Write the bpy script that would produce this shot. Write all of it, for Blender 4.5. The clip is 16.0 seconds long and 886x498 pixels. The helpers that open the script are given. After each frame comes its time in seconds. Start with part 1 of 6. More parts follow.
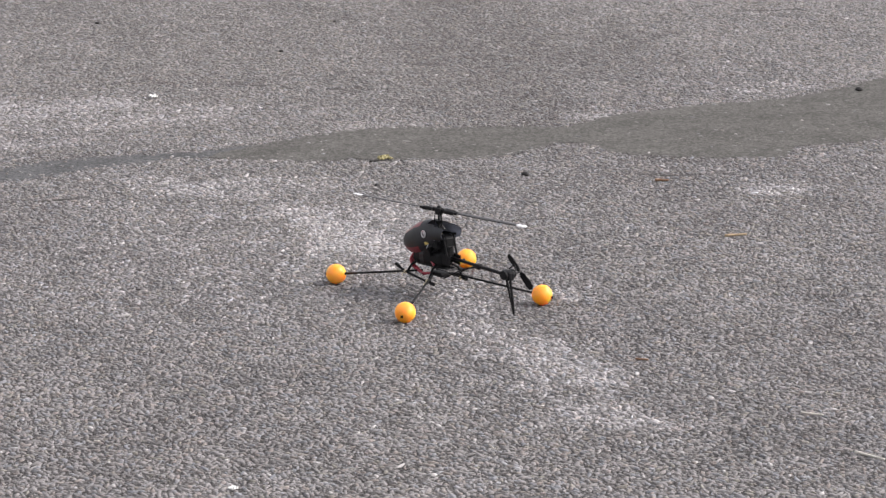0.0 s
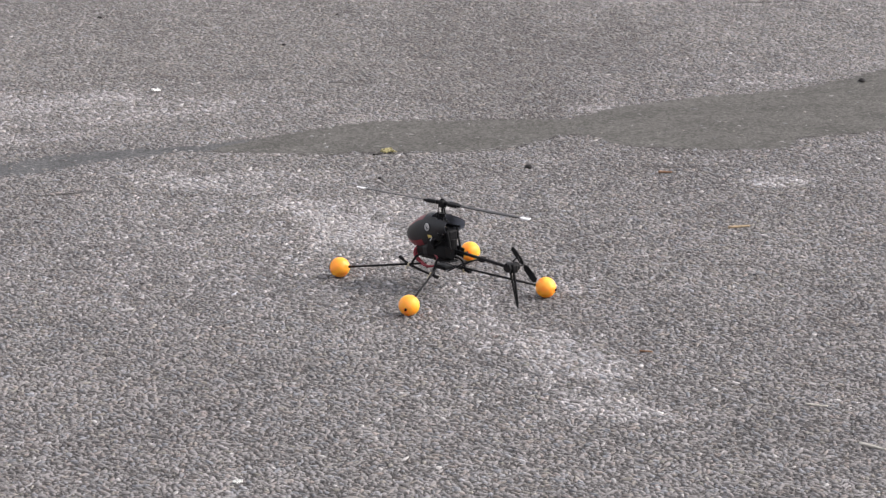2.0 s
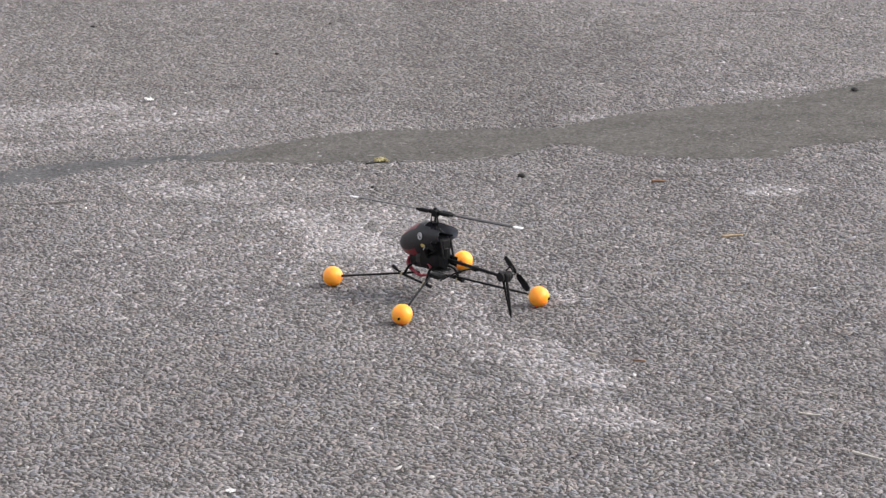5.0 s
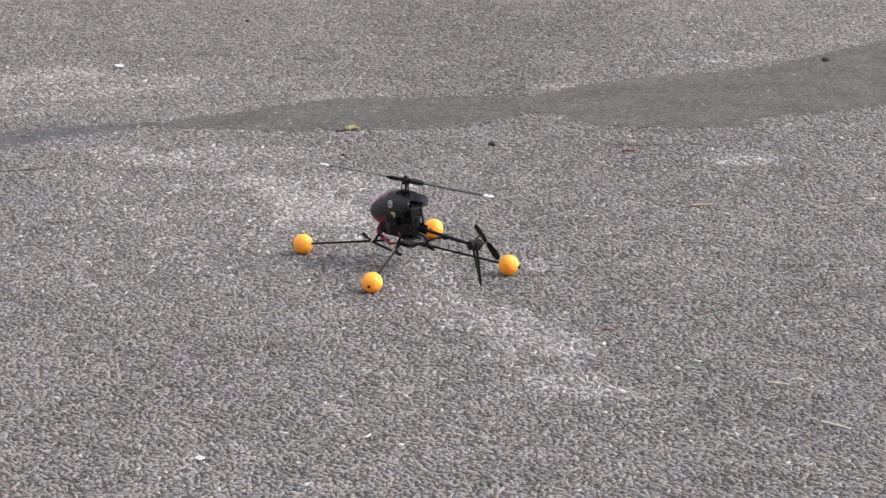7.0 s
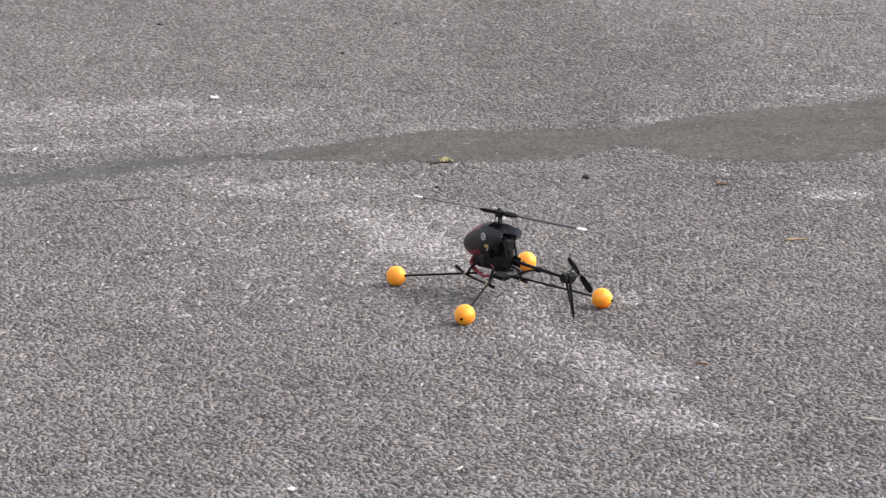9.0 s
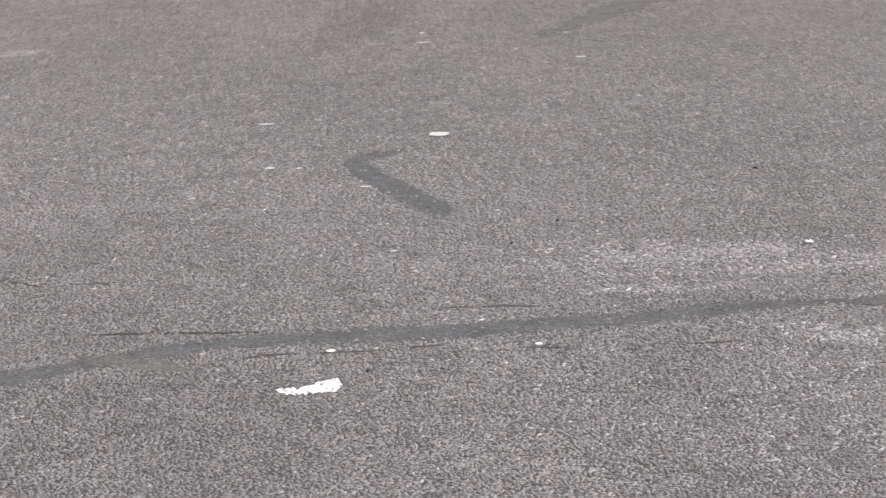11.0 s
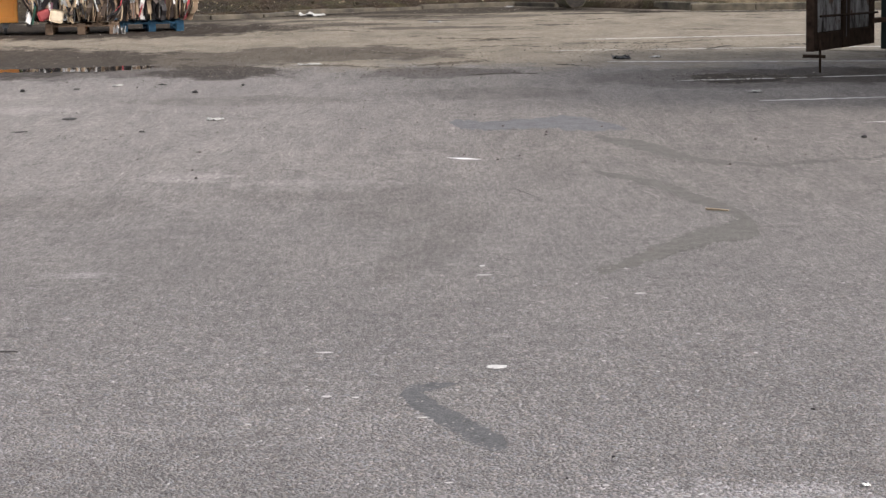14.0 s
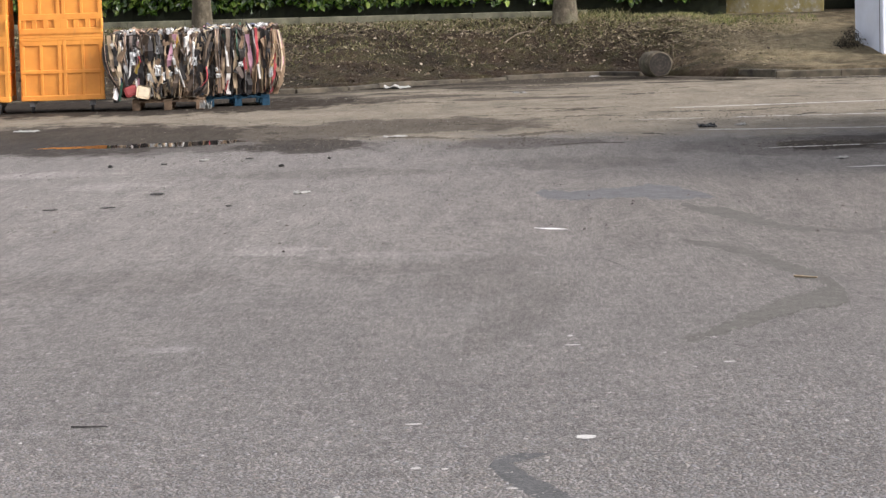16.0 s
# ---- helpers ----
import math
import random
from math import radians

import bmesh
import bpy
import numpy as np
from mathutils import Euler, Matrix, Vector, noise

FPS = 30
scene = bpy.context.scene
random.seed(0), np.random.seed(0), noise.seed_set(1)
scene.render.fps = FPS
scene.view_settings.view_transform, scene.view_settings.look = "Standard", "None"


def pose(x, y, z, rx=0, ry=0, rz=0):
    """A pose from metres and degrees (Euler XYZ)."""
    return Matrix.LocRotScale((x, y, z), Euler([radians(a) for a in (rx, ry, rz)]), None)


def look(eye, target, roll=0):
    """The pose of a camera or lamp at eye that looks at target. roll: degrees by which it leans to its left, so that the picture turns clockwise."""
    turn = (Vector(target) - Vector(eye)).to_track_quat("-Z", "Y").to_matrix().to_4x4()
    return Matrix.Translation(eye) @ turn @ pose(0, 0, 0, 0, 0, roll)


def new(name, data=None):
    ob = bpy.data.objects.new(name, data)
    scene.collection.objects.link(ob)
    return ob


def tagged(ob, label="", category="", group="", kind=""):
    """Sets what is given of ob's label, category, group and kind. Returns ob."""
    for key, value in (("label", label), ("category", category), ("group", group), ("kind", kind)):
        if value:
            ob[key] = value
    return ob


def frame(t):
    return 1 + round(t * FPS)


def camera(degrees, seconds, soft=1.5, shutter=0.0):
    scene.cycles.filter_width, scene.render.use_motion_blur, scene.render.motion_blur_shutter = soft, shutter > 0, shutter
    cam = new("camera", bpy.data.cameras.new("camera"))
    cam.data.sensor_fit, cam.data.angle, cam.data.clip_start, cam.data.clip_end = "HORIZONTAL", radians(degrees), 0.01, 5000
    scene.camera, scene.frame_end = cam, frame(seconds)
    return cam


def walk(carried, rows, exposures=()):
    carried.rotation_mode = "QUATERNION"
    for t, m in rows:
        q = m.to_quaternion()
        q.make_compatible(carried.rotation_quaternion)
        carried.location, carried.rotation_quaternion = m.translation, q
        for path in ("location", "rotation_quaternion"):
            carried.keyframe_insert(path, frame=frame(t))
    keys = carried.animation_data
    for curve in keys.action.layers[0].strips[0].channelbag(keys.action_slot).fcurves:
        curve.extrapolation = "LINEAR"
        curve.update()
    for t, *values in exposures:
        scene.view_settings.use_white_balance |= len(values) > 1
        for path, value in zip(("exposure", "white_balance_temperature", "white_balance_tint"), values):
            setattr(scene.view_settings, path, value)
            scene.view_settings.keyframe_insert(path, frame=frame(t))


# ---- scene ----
cam = camera(17.83, 16.0, soft=1.4)
EYE = (0.0, 0.0, 1.48)
# seconds, pitch, yaw, roll in degrees; the camera is carried by somebody who turns on the spot
PATH = [
    (0, -14.693, -14.540, -0.616),
    (0.5, -15.084, -14.498, -0.781),
    (1, -15.393, -14.568, -0.680),
    (1.5, -14.987, -14.678, -0.766),
    (2, -14.836, -14.463, -0.864),
    (2.5, -14.577, -14.359, -0.903),
    (3, -14.459, -14.250, -1.043),
    (3.5, -14.440, -14.381, -0.908),
    (4, -14.472, -14.445, -1.033),
    (6.5, -15.141, -15.017, -0.349),
    (7, -15.306, -15.230, -0.450),
    (7.5, -15.375, -15.280, -0.440),
    (8, -15.213, -15.302, -0.474),
    (8.2, -15.094, -15.333, -0.455),
    (10.3, -12.831, -5.262, -1.357),
    (10.5, -12.303, -3.995, -1.553),
    (11, -11.464, -1.067, -1.997),
    (11.5, -10.905, 1.440, -1.888),
    (12, -10.692, 3.869, -1.965),
    (12.5, -10.694, 4.715, -1.739),
    (13, -10.187, 1.920, -1.436),
    (13.5, -8.229, 0.663, -0.906),
    (14, -6.730, 0.009, -0.650),
    (14.5, -5.165, -0.384, -0.108),
    (15, -3.856, 0.000, -0.488),
    (15.5, -4.643, 0.869, -0.729),
    (16, -5.261, 1.761, -1.512),
]


def held(pitch, yaw, roll):
    return Matrix.Translation(EYE) @ Matrix.Rotation(radians(yaw), 4, "Z") @ Matrix.Rotation(radians(90 + pitch), 4, "X") @ Matrix.Rotation(radians(roll), 4, "Z")


walk(cam, [(t, held(p, y, r)) for t, p, y, r in PATH], exposures=[(0.0, 1.2, 6550, 13), (16.0, 1.2, 6550, 13)])

# ---- light: a bright hazy sky; the sun, weak, stands on the right behind thin cloud
SUN_TO = Vector((0.76, -0.2, 0.62)).normalized()
world = bpy.data.worlds.new("world")
scene.world = world
world.use_nodes = True
wn = world.node_tree
sky = wn.nodes.new("ShaderNodeTexSky")
sky.sky_type, sky.sun_disc = "NISHITA", False
sky.sun_elevation = math.asin(SUN_TO.z)
sky.sun_rotation = math.atan2(SUN_TO.x, SUN_TO.y)
sky.air_density, sky.dust_density, sky.ozone_density = 1.0, 3.0, 1.0
veil = wn.nodes.new("ShaderNodeHueSaturation")
veil.inputs["Saturation"].default_value = 0.22
wn.links.new(sky.outputs[0], veil.inputs["Color"])
wn.links.new(veil.outputs[0], wn.nodes["Background"].inputs[0])
wn.nodes["Background"].inputs[1].default_value = 0.15
sun = new("sun", bpy.data.lights.new("sun", "SUN"))
sun.data.energy, sun.data.angle, sun.data.color = 1.0, radians(14), (1.0, 0.94, 0.85)
sun.matrix_world = look((0, 0, 0), -SUN_TO)


# ---- materials
class Mat:
    """A small node-graph writer."""

    def __init__(self, name, rough=0.8, metal=0.0, spec=0.5):
        self.m = bpy.data.materials.new(name)
        self.m.use_nodes = True
        self.t = self.m.node_tree
        self.b = self.t.nodes["Principled BSDF"]
        self.b.inputs["Roughness"].default_value = rough
        self.b.inputs["Metallic"].default_value = metal
        self.b.inputs["Specular IOR Level"].default_value = spec
        self.co = None

    def put(self, socket, v):
        if hasattr(v, "is_linked"):
            self.t.links.new(v, socket)
        elif isinstance(v, tuple) and len(v) == 3 and socket.type == "RGBA":
            socket.default_value = (*v, 1)
        else:
            socket.default_value = v

    def coord(self):
        if self.co is None:
            self.co = self.t.nodes.new("ShaderNodeTexCoord").outputs["Object"]
        return self.co

    def scaled(self, s):
        n = self.t.nodes.new("ShaderNodeMapping")
        self.put(n.inputs[0], self.coord())
        n.inputs["Scale"].default_value = s
        return n.outputs[0]

    def noise(self, scale, detail=3, rough=0.6, vec=None, dist=0.0):
        n = self.t.nodes.new("ShaderNodeTexNoise")
        self.put(n.inputs["Vector"], vec if vec is not None else self.coord())
        n.inputs["Scale"].default_value, n.inputs["Detail"].default_value, n.inputs["Roughness"].default_value = scale, detail, rough
        n.inputs["Distortion"].default_value = dist
        return n.outputs["Fac"]

    def cells(self, scale, feature="F1", out="Color", vec=None):
        n = self.t.nodes.new("ShaderNodeTexVoronoi")
        n.feature = feature
        self.put(n.inputs["Vector"], vec if vec is not None else self.coord())
        n.inputs["Scale"].default_value = scale
        return n.outputs[out]

    def math(self, op, a, b=0.0, c=0.0):
        n = self.t.nodes.new("ShaderNodeMath")
        n.operation = op
        for i, v in enumerate((a, b, c)):
            self.put(n.inputs[i], v)
        return n.outputs[0]

    def ramp(self, fac, *stops):
        n = self.t.nodes.new("ShaderNodeValToRGB")
        self.put(n.inputs[0], fac)
        e = n.color_ramp.elements
        while len(e) < len(stops):
            e.new(0.5)
        for el, (p, c) in zip(e, stops):
            el.position = p
            el.color = (*c, 1) if isinstance(c, tuple) else (c, c, c, 1)
        return n.outputs[0]

    def mix(self, fac, a, b, mode="MIX"):
        n = self.t.nodes.new("ShaderNodeMix")
        n.data_type, n.blend_type = "RGBA", mode
        self.put(n.inputs[0], fac)
        self.put(n.inputs[6], a)
        self.put(n.inputs[7], b)
        return n.outputs[2]

    def value(self, colour):
        n = self.t.nodes.new("ShaderNodeRGBToBW")
        self.put(n.inputs[0], colour)
        return n.outputs[0]

    def random(self):
        return self.t.nodes.new("ShaderNodeObjectInfo").outputs["Random"]

    def island(self):
        return self.t.nodes.new("ShaderNodeNewGeometry").outputs["Random Per Island"]

    def bump(self, height, strength=0.4, dist=0.002):
        n = self.t.nodes.new("ShaderNodeBump")
        n.inputs["Strength"].default_value, n.inputs["Distance"].default_value = strength, dist
        self.put(n.inputs["Height"], height)
        self.t.links.new(n.outputs[0], self.b.inputs["Normal"])
        return self

    def done(self, colour, rough=None):
        self.put(self.b.inputs["Base Color"], colour)
        if rough is not None:
            self.put(self.b.inputs["Roughness"], rough)
        return self.m

    def spot(self, cx, cy, rx, ry, turn=0.0, soft=0.6, ragged=0.5, grain=5.0, flow=1.0):
        """A stain with a ragged edge: 1 inside, 0 outside."""
        n = self.t.nodes.new("ShaderNodeMapping")
        n.vector_type = "TEXTURE"
        self.put(n.inputs[0], self.coord())
        n.inputs["Location"].default_value = (cx, cy, 0)
        n.inputs["Rotation"].default_value = (0, 0, radians(turn))
        n.inputs["Scale"].default_value = (rx, ry, 1)
        ln = self.t.nodes.new("ShaderNodeVectorMath")
        ln.operation = "LENGTH"
        self.t.links.new(n.outputs[0], ln.inputs[0])
        d = self.math("ADD", ln.outputs["Value"], self.math("MULTIPLY", self.math("SUBTRACT", self.noise(grain, 5, 0.72, None if flow == 1.0 else self.scaled((1, flow, 1))), 0.5), ragged * 3))
        r = self.t.nodes.new("ShaderNodeMapRange")
        r.interpolation_type = "SMOOTHSTEP"
        self.put(r.inputs[0], d)
        r.inputs[1].default_value, r.inputs[2].default_value = 1 + soft / 2, 1 - soft / 2
        return r.outputs[0]


def asphalt(loose=False):
    """The yard; loose: the stones that stand out of it, each with a colour of its own."""
    m = Mat("exposed_aggregate" if loose else "worn_asphalt", 0.85, 0, 0.35)
    warp = m.t.nodes.new("ShaderNodeVectorMath")
    warp.operation = "ADD"
    m.put(warp.inputs[0], m.coord())
    nz = m.t.nodes.new("ShaderNodeTexNoise")
    m.put(nz.inputs["Vector"], m.coord())
    nz.inputs["Scale"].default_value = 160
    sc = m.t.nodes.new("ShaderNodeVectorMath")
    sc.operation = "SCALE"
    m.put(sc.inputs[0], nz.outputs["Color"])
    sc.inputs["Scale"].default_value = 0.006
    m.t.links.new(sc.outputs[0], warp.inputs[1])
    v = warp.outputs[0]
    stone = m.island() if loose else m.value(m.cells(118, vec=v))
    edge = m.cells(118, "DISTANCE_TO_EDGE", "Distance", vec=v)
    fine = m.noise(420, 2)
    clump = m.noise(38, 3, 0.7)
    if loose:
        pebble = m.ramp(stone, (0.0, (0.105, 0.100, 0.100)), (0.10, (0.168, 0.161, 0.161)), (0.5, (0.193, 0.184, 0.184)), (0.9, (0.215, 0.205, 0.205)), (0.985, (0.250, 0.240, 0.239)), (1.0, (0.42, 0.41, 0.40)))
        hue = m.ramp(m.math("FRACT", m.math("MULTIPLY", stone, 53.7)), (0.0, (0.90, 0.98, 1.07)), (0.25, (1.0, 1.0, 1.0)), (0.75, (1.0, 1.0, 1.0)), (0.9, (1.08, 0.99, 0.93)), (1.0, (1.02, 1.03, 0.92)))
        col = m.mix(1.0, pebble, hue, "MULTIPLY")
        pit = m.ramp(fine, (0.3, 0.0), (0.7, 1.0))
    else:
        pebble = m.ramp(stone, (0.12, (0.085, 0.080, 0.079)), (0.32, (0.175, 0.165, 0.163)), (0.5, (0.235, 0.223, 0.22)), (0.7, (0.29, 0.276, 0.272)), (0.92, (0.38, 0.366, 0.36)))
        # among the standing chips dark binder shows, gap shade painted in with it
        binder_shade = m.spot(0.8, 6.0, 2.7, 3.2, 0, soft=0.5, ragged=0.1, grain=0.7)
        pebble = m.mix(m.math("MULTIPLY", binder_shade, 0.34), pebble, m.mix(1.0, pebble, (0.30, 0.29, 0.285), "MULTIPLY"))
        pit = m.ramp(edge, (0.0, 0.0), (0.26, 1.0))
        # crevices between stones: their shade is put into the colour, with the bitumen
        col = m.mix(m.math("MULTIPLY", m.value(pit), m.value(m.ramp(clump, (0.3, 0.5), (0.6, 1.0)))), (0.035, 0.032, 0.031), pebble)
    hole = m.ramp(clump, (0.34, 0.0), (0.52, 1.0))
    col = m.mix(0.2 if loose else 0.35, col, m.mix(1.0, col, m.ramp(fine, (0.3, 0.45), (0.7, 1.5)), "MULTIPLY"))
    big = m.ramp(m.noise(1.1, 5, 0.66, m.scaled((1.0, 0.5, 1))), (0.3, (0.83, 0.82, 0.83)), (0.55, (1.0, 1.0, 1.0)), (0.75, (1.15, 1.14, 1.12)))
    col = m.mix(1.0, col, big, "MULTIPLY")
    drift = m.ramp(m.noise(1.0, 4, 0.6, m.scaled((0.8, 0.3, 1))), (0.35, (0.94, 0.93, 0.93)), (0.65, (1.06, 1.05, 1.04)))
    col = m.mix(1.0, col, drift, "MULTIPLY")
    mott = m.ramp(m.noise(6.5, 6, 0.78), (0.34, 0.84), (0.5, 1.0), (0.66, 1.14))
    col = m.mix(1.0, col, mott, "MULTIPLY")
    vein = m.ramp(m.noise(2.4, 7, 0.72, m.scaled((1.0, 1.6, 1)), 0.8), (0.484, 1.0), (0.5, 0.60), (0.516, 1.0))
    col = m.mix(1.0, col, vein, "MULTIPLY")
    # pale scuffed and limy patches; the last one only lightens the left yard
    pale = None
    for args, k in (
        ((0.75, 7.10, 0.30, 0.14, 5), 0.6), ((0.92, 6.95, 0.38, 0.12, 0), 0.35), ((0.66, 6.71, 0.22, 0.06, 0), 0.45), ((1.10, 6.13, 0.20, 0.10, -20), 0.45),
        ((1.25, 5.64, 0.10, 0.26, 12), 0.7), ((1.38, 5.76, 0.10, 0.14, 0), 0.45), ((1.33, 4.95, 0.06, 0.24, -8), 0.42), ((1.41, 4.63, 0.09, 0.17, 0), 0.62), ((1.40, 4.34, 0.05, 0.13, 20), 0.6),
        ((2.27, 5.75, 0.08, 0.05, 0), 0.6), ((2.64, 6.83, 0.15, 0.07, 10), 0.3), ((2.11, 6.63, 0.06, 0.03, 0), 0.5), ((1.56, 5.05, 0.08, 0.05, 0), 0.4), ((0.98, 5.5, 0.32, 0.5, 0), 0.10),
        ((-1.53, 11.74, 0.14, 0.10, 8), 0.6), ((-1.48, 16.2, 0.30, 0.35, -10), 0.5), ((-1.75, 9.56, 0.16, 0.07, 0), 0.3), ((0.55, 7.05, 0.24, 0.2, 0), 0.3),
        ((-0.75, 15.6, 0.5, 0.35, 0), 0.4), ((-3.3, 22.1, 0.45, 0.5, 0), 0.6), ((-4.1, 23.7, 0.6, 0.45, 0), 0.65), ((-4.7, 34.4, 1.5, 1.0, 6), 0.3),
        ((-2.3, 19.0, 1.0, 0.9, 0), 0.2), ((-3.2, 21.0, 2.7, 7.5, 0), 0.24),
    ):
        s = m.math("MULTIPLY", m.spot(*args, soft=0.9, ragged=1.0, grain=11.0, flow=0.5), k)
        pale = s if pale is None else m.math("MAXIMUM", pale, s)
    if loose:
        # chip by chip: some are limed, their neighbours not
        pale = m.math("MULTIPLY", m.math("LESS_THAN", m.math("FRACT", m.math("MULTIPLY", stone, 91.3)), pale), 0.58)
    else:
        pale = m.math("MULTIPLY", pale, m.value(m.ramp(m.noise(70, 3, 0.7), (0.35, 0.25), (0.6, 1.0))))
    col = m.mix(pale, col, m.mix(1.0, m.mix(0.25, col, (0.4, 0.39, 0.385)), (1.75, 1.75, 1.78), "MULTIPLY"))
    # further off the surface is lighter and warmer, worn in long runs, and at the end sandy with trodden earth
    mid = m.spot(0.0, 46.0, 70.0, 37.6, 0, soft=0.10, ragged=0.02, grain=0.5)
    calm = m.spot(0.0, 46.0, 80.0, 39.4, 0, soft=0.09, ragged=0.02, grain=0.5)
    col = m.mix(m.math("MULTIPLY", calm, 0.30), col, (0.150, 0.140, 0.132))
    fleck = m.ramp(m.noise(21.0, 5, 0.8, m.scaled((1.0, 0.32, 1))), (0.36, 1.22), (0.44, 1.0), (0.55, 1.0), (0.63, 0.70))
    fleck = m.mix(1.0, fleck, m.ramp(m.noise(64.0, 4, 0.8, m.scaled((1.0, 0.11, 1))), (0.36, 1.3), (0.5, 1.0), (0.64, 0.64)), "MULTIPLY")
    col = m.mix(m.math("MULTIPLY", mid, 0.8), col, m.mix(1.0, col, fleck, "MULTIPLY"))
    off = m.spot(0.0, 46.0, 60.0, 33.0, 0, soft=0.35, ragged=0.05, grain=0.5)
    far_tone = m.ramp(m.noise(7.0, 6, 0.78, m.scaled((1.0, 0.10, 1))), (0.32, (0.90, 0.88, 0.855)), (0.5, (1.20, 1.17, 1.125)), (0.68, (1.46, 1.42, 1.355)))
    far_tone = m.mix(1.0, far_tone, m.ramp(m.noise(46.0, 4, 0.75, m.scaled((1.0, 0.07, 1))), (0.33, 0.74), (0.5, 1.0), (0.67, 1.24)), "MULTIPLY")
    far_tone = m.mix(1.0, far_tone, m.ramp(m.noise(17.0, 4, 0.75, m.scaled((1.0, 0.5, 1))), (0.62, 1.0), (0.72, 0.62)), "MULTIPLY")
    col = m.mix(off, col, m.mix(1.0, col, far_tone, "MULTIPLY"))
    # the sandy tone past its sharp edge also stands in for sunlit ground
    sunlit_sand = m.math("MULTIPLY", m.spot(1.5, 44.0, 15.0, 16.2, 0, soft=0.14, ragged=0.12, grain=1.4, flow=0.4), 0.78)
    tan = m.ramp(m.noise(3.0, 6, 0.75, m.scaled((0.6, 0.22, 1))), (0.3, (0.082, 0.065, 0.043)), (0.5, (0.180, 0.150, 0.106)), (0.7, (0.262, 0.226, 0.168)))
    tan = m.mix(1.0, tan, m.ramp(m.noise(40.0, 4, 0.75, m.scaled((1.0, 0.06, 1))), (0.33, 0.72), (0.67, 1.25)), "MULTIPLY")
    col = m.mix(sunlit_sand, col, tan)
    # damp and oily patches, plus painted shade under bins, pallets and beside the container
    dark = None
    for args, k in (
        # the faint broad spots only lower the tone
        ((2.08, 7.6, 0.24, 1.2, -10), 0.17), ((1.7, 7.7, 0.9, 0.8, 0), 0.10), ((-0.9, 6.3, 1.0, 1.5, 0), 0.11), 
        # spots near y 27 to 31 also stand in for a shade edge
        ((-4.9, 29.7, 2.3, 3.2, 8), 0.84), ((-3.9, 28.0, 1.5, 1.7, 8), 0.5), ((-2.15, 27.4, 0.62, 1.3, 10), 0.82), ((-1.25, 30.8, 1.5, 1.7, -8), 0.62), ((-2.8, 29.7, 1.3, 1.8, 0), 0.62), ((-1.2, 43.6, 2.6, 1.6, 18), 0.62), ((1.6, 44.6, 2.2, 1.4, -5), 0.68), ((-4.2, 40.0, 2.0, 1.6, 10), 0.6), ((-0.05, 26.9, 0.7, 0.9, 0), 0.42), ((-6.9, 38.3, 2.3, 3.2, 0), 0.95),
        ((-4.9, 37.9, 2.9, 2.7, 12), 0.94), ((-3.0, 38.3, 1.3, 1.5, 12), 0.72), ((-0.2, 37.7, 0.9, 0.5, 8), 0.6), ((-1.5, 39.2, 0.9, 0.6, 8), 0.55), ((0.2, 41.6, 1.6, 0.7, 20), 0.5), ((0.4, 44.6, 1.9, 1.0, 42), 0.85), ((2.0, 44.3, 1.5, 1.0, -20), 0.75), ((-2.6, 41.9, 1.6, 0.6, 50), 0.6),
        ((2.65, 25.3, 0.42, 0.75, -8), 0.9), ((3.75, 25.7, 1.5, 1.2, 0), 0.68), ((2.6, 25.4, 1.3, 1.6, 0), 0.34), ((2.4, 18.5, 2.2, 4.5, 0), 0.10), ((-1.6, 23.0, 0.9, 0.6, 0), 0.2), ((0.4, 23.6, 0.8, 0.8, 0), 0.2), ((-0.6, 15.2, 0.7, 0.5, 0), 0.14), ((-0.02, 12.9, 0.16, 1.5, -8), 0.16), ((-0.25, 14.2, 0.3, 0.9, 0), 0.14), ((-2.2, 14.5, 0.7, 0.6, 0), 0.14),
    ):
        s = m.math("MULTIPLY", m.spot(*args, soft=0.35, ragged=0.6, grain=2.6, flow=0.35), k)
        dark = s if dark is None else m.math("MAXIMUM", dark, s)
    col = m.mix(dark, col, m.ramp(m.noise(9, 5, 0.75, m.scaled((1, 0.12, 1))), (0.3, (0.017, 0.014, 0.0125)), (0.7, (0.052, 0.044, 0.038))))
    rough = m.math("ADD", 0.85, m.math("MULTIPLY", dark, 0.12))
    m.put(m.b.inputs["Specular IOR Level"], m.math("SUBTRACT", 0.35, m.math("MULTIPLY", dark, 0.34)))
    m.bump(m.math("ADD", m.math("MULTIPLY", m.value(pit), 0.7), m.math("MULTIPLY", m.value(hole), 0.8)), 0.12 if loose else 0.75, 0.001 if loose else 0.004)
    return m.done(col, rough)


def tar(name, base, tint):
    m = Mat(name, 0.95, 0, 0.12)
    fine = m.noise(330, 3, 0.7)
    grit = m.cells(300)
    c = m.ramp(fine, (0.3, tuple(v * 0.75 for v in base)), (0.7, tuple(v * 1.3 for v in base)))
    c = m.mix(m.ramp(m.value(grit), (0.82, 0.0), (0.97, 0.7)), c, tint)
    c = m.mix(1.0, c, m.ramp(m.value(m.cells(170)), (0.15, 0.70), (0.5, 1.0), (0.85, 1.35)), "MULTIPLY")
    c = m.mix(1.0, c, m.ramp(m.noise(7, 5, 0.7), (0.3, 0.78), (0.7, 1.2)), "MULTIPLY")
    m.bump(m.noise(150, 4, 0.7), 0.5, 0.002)
    return m.done(c)


def paint(name, base, worn):
    m = Mat(name, 0.7, 0, 0.4)
    c = m.ramp(m.noise(90, 5, 0.75), (0.36, worn), (0.5, base), (0.8, tuple(min(1, v * 1.08) for v in base)))
    m.bump(m.noise(200, 2), 0.3, 0.001)
    return m.done(c)


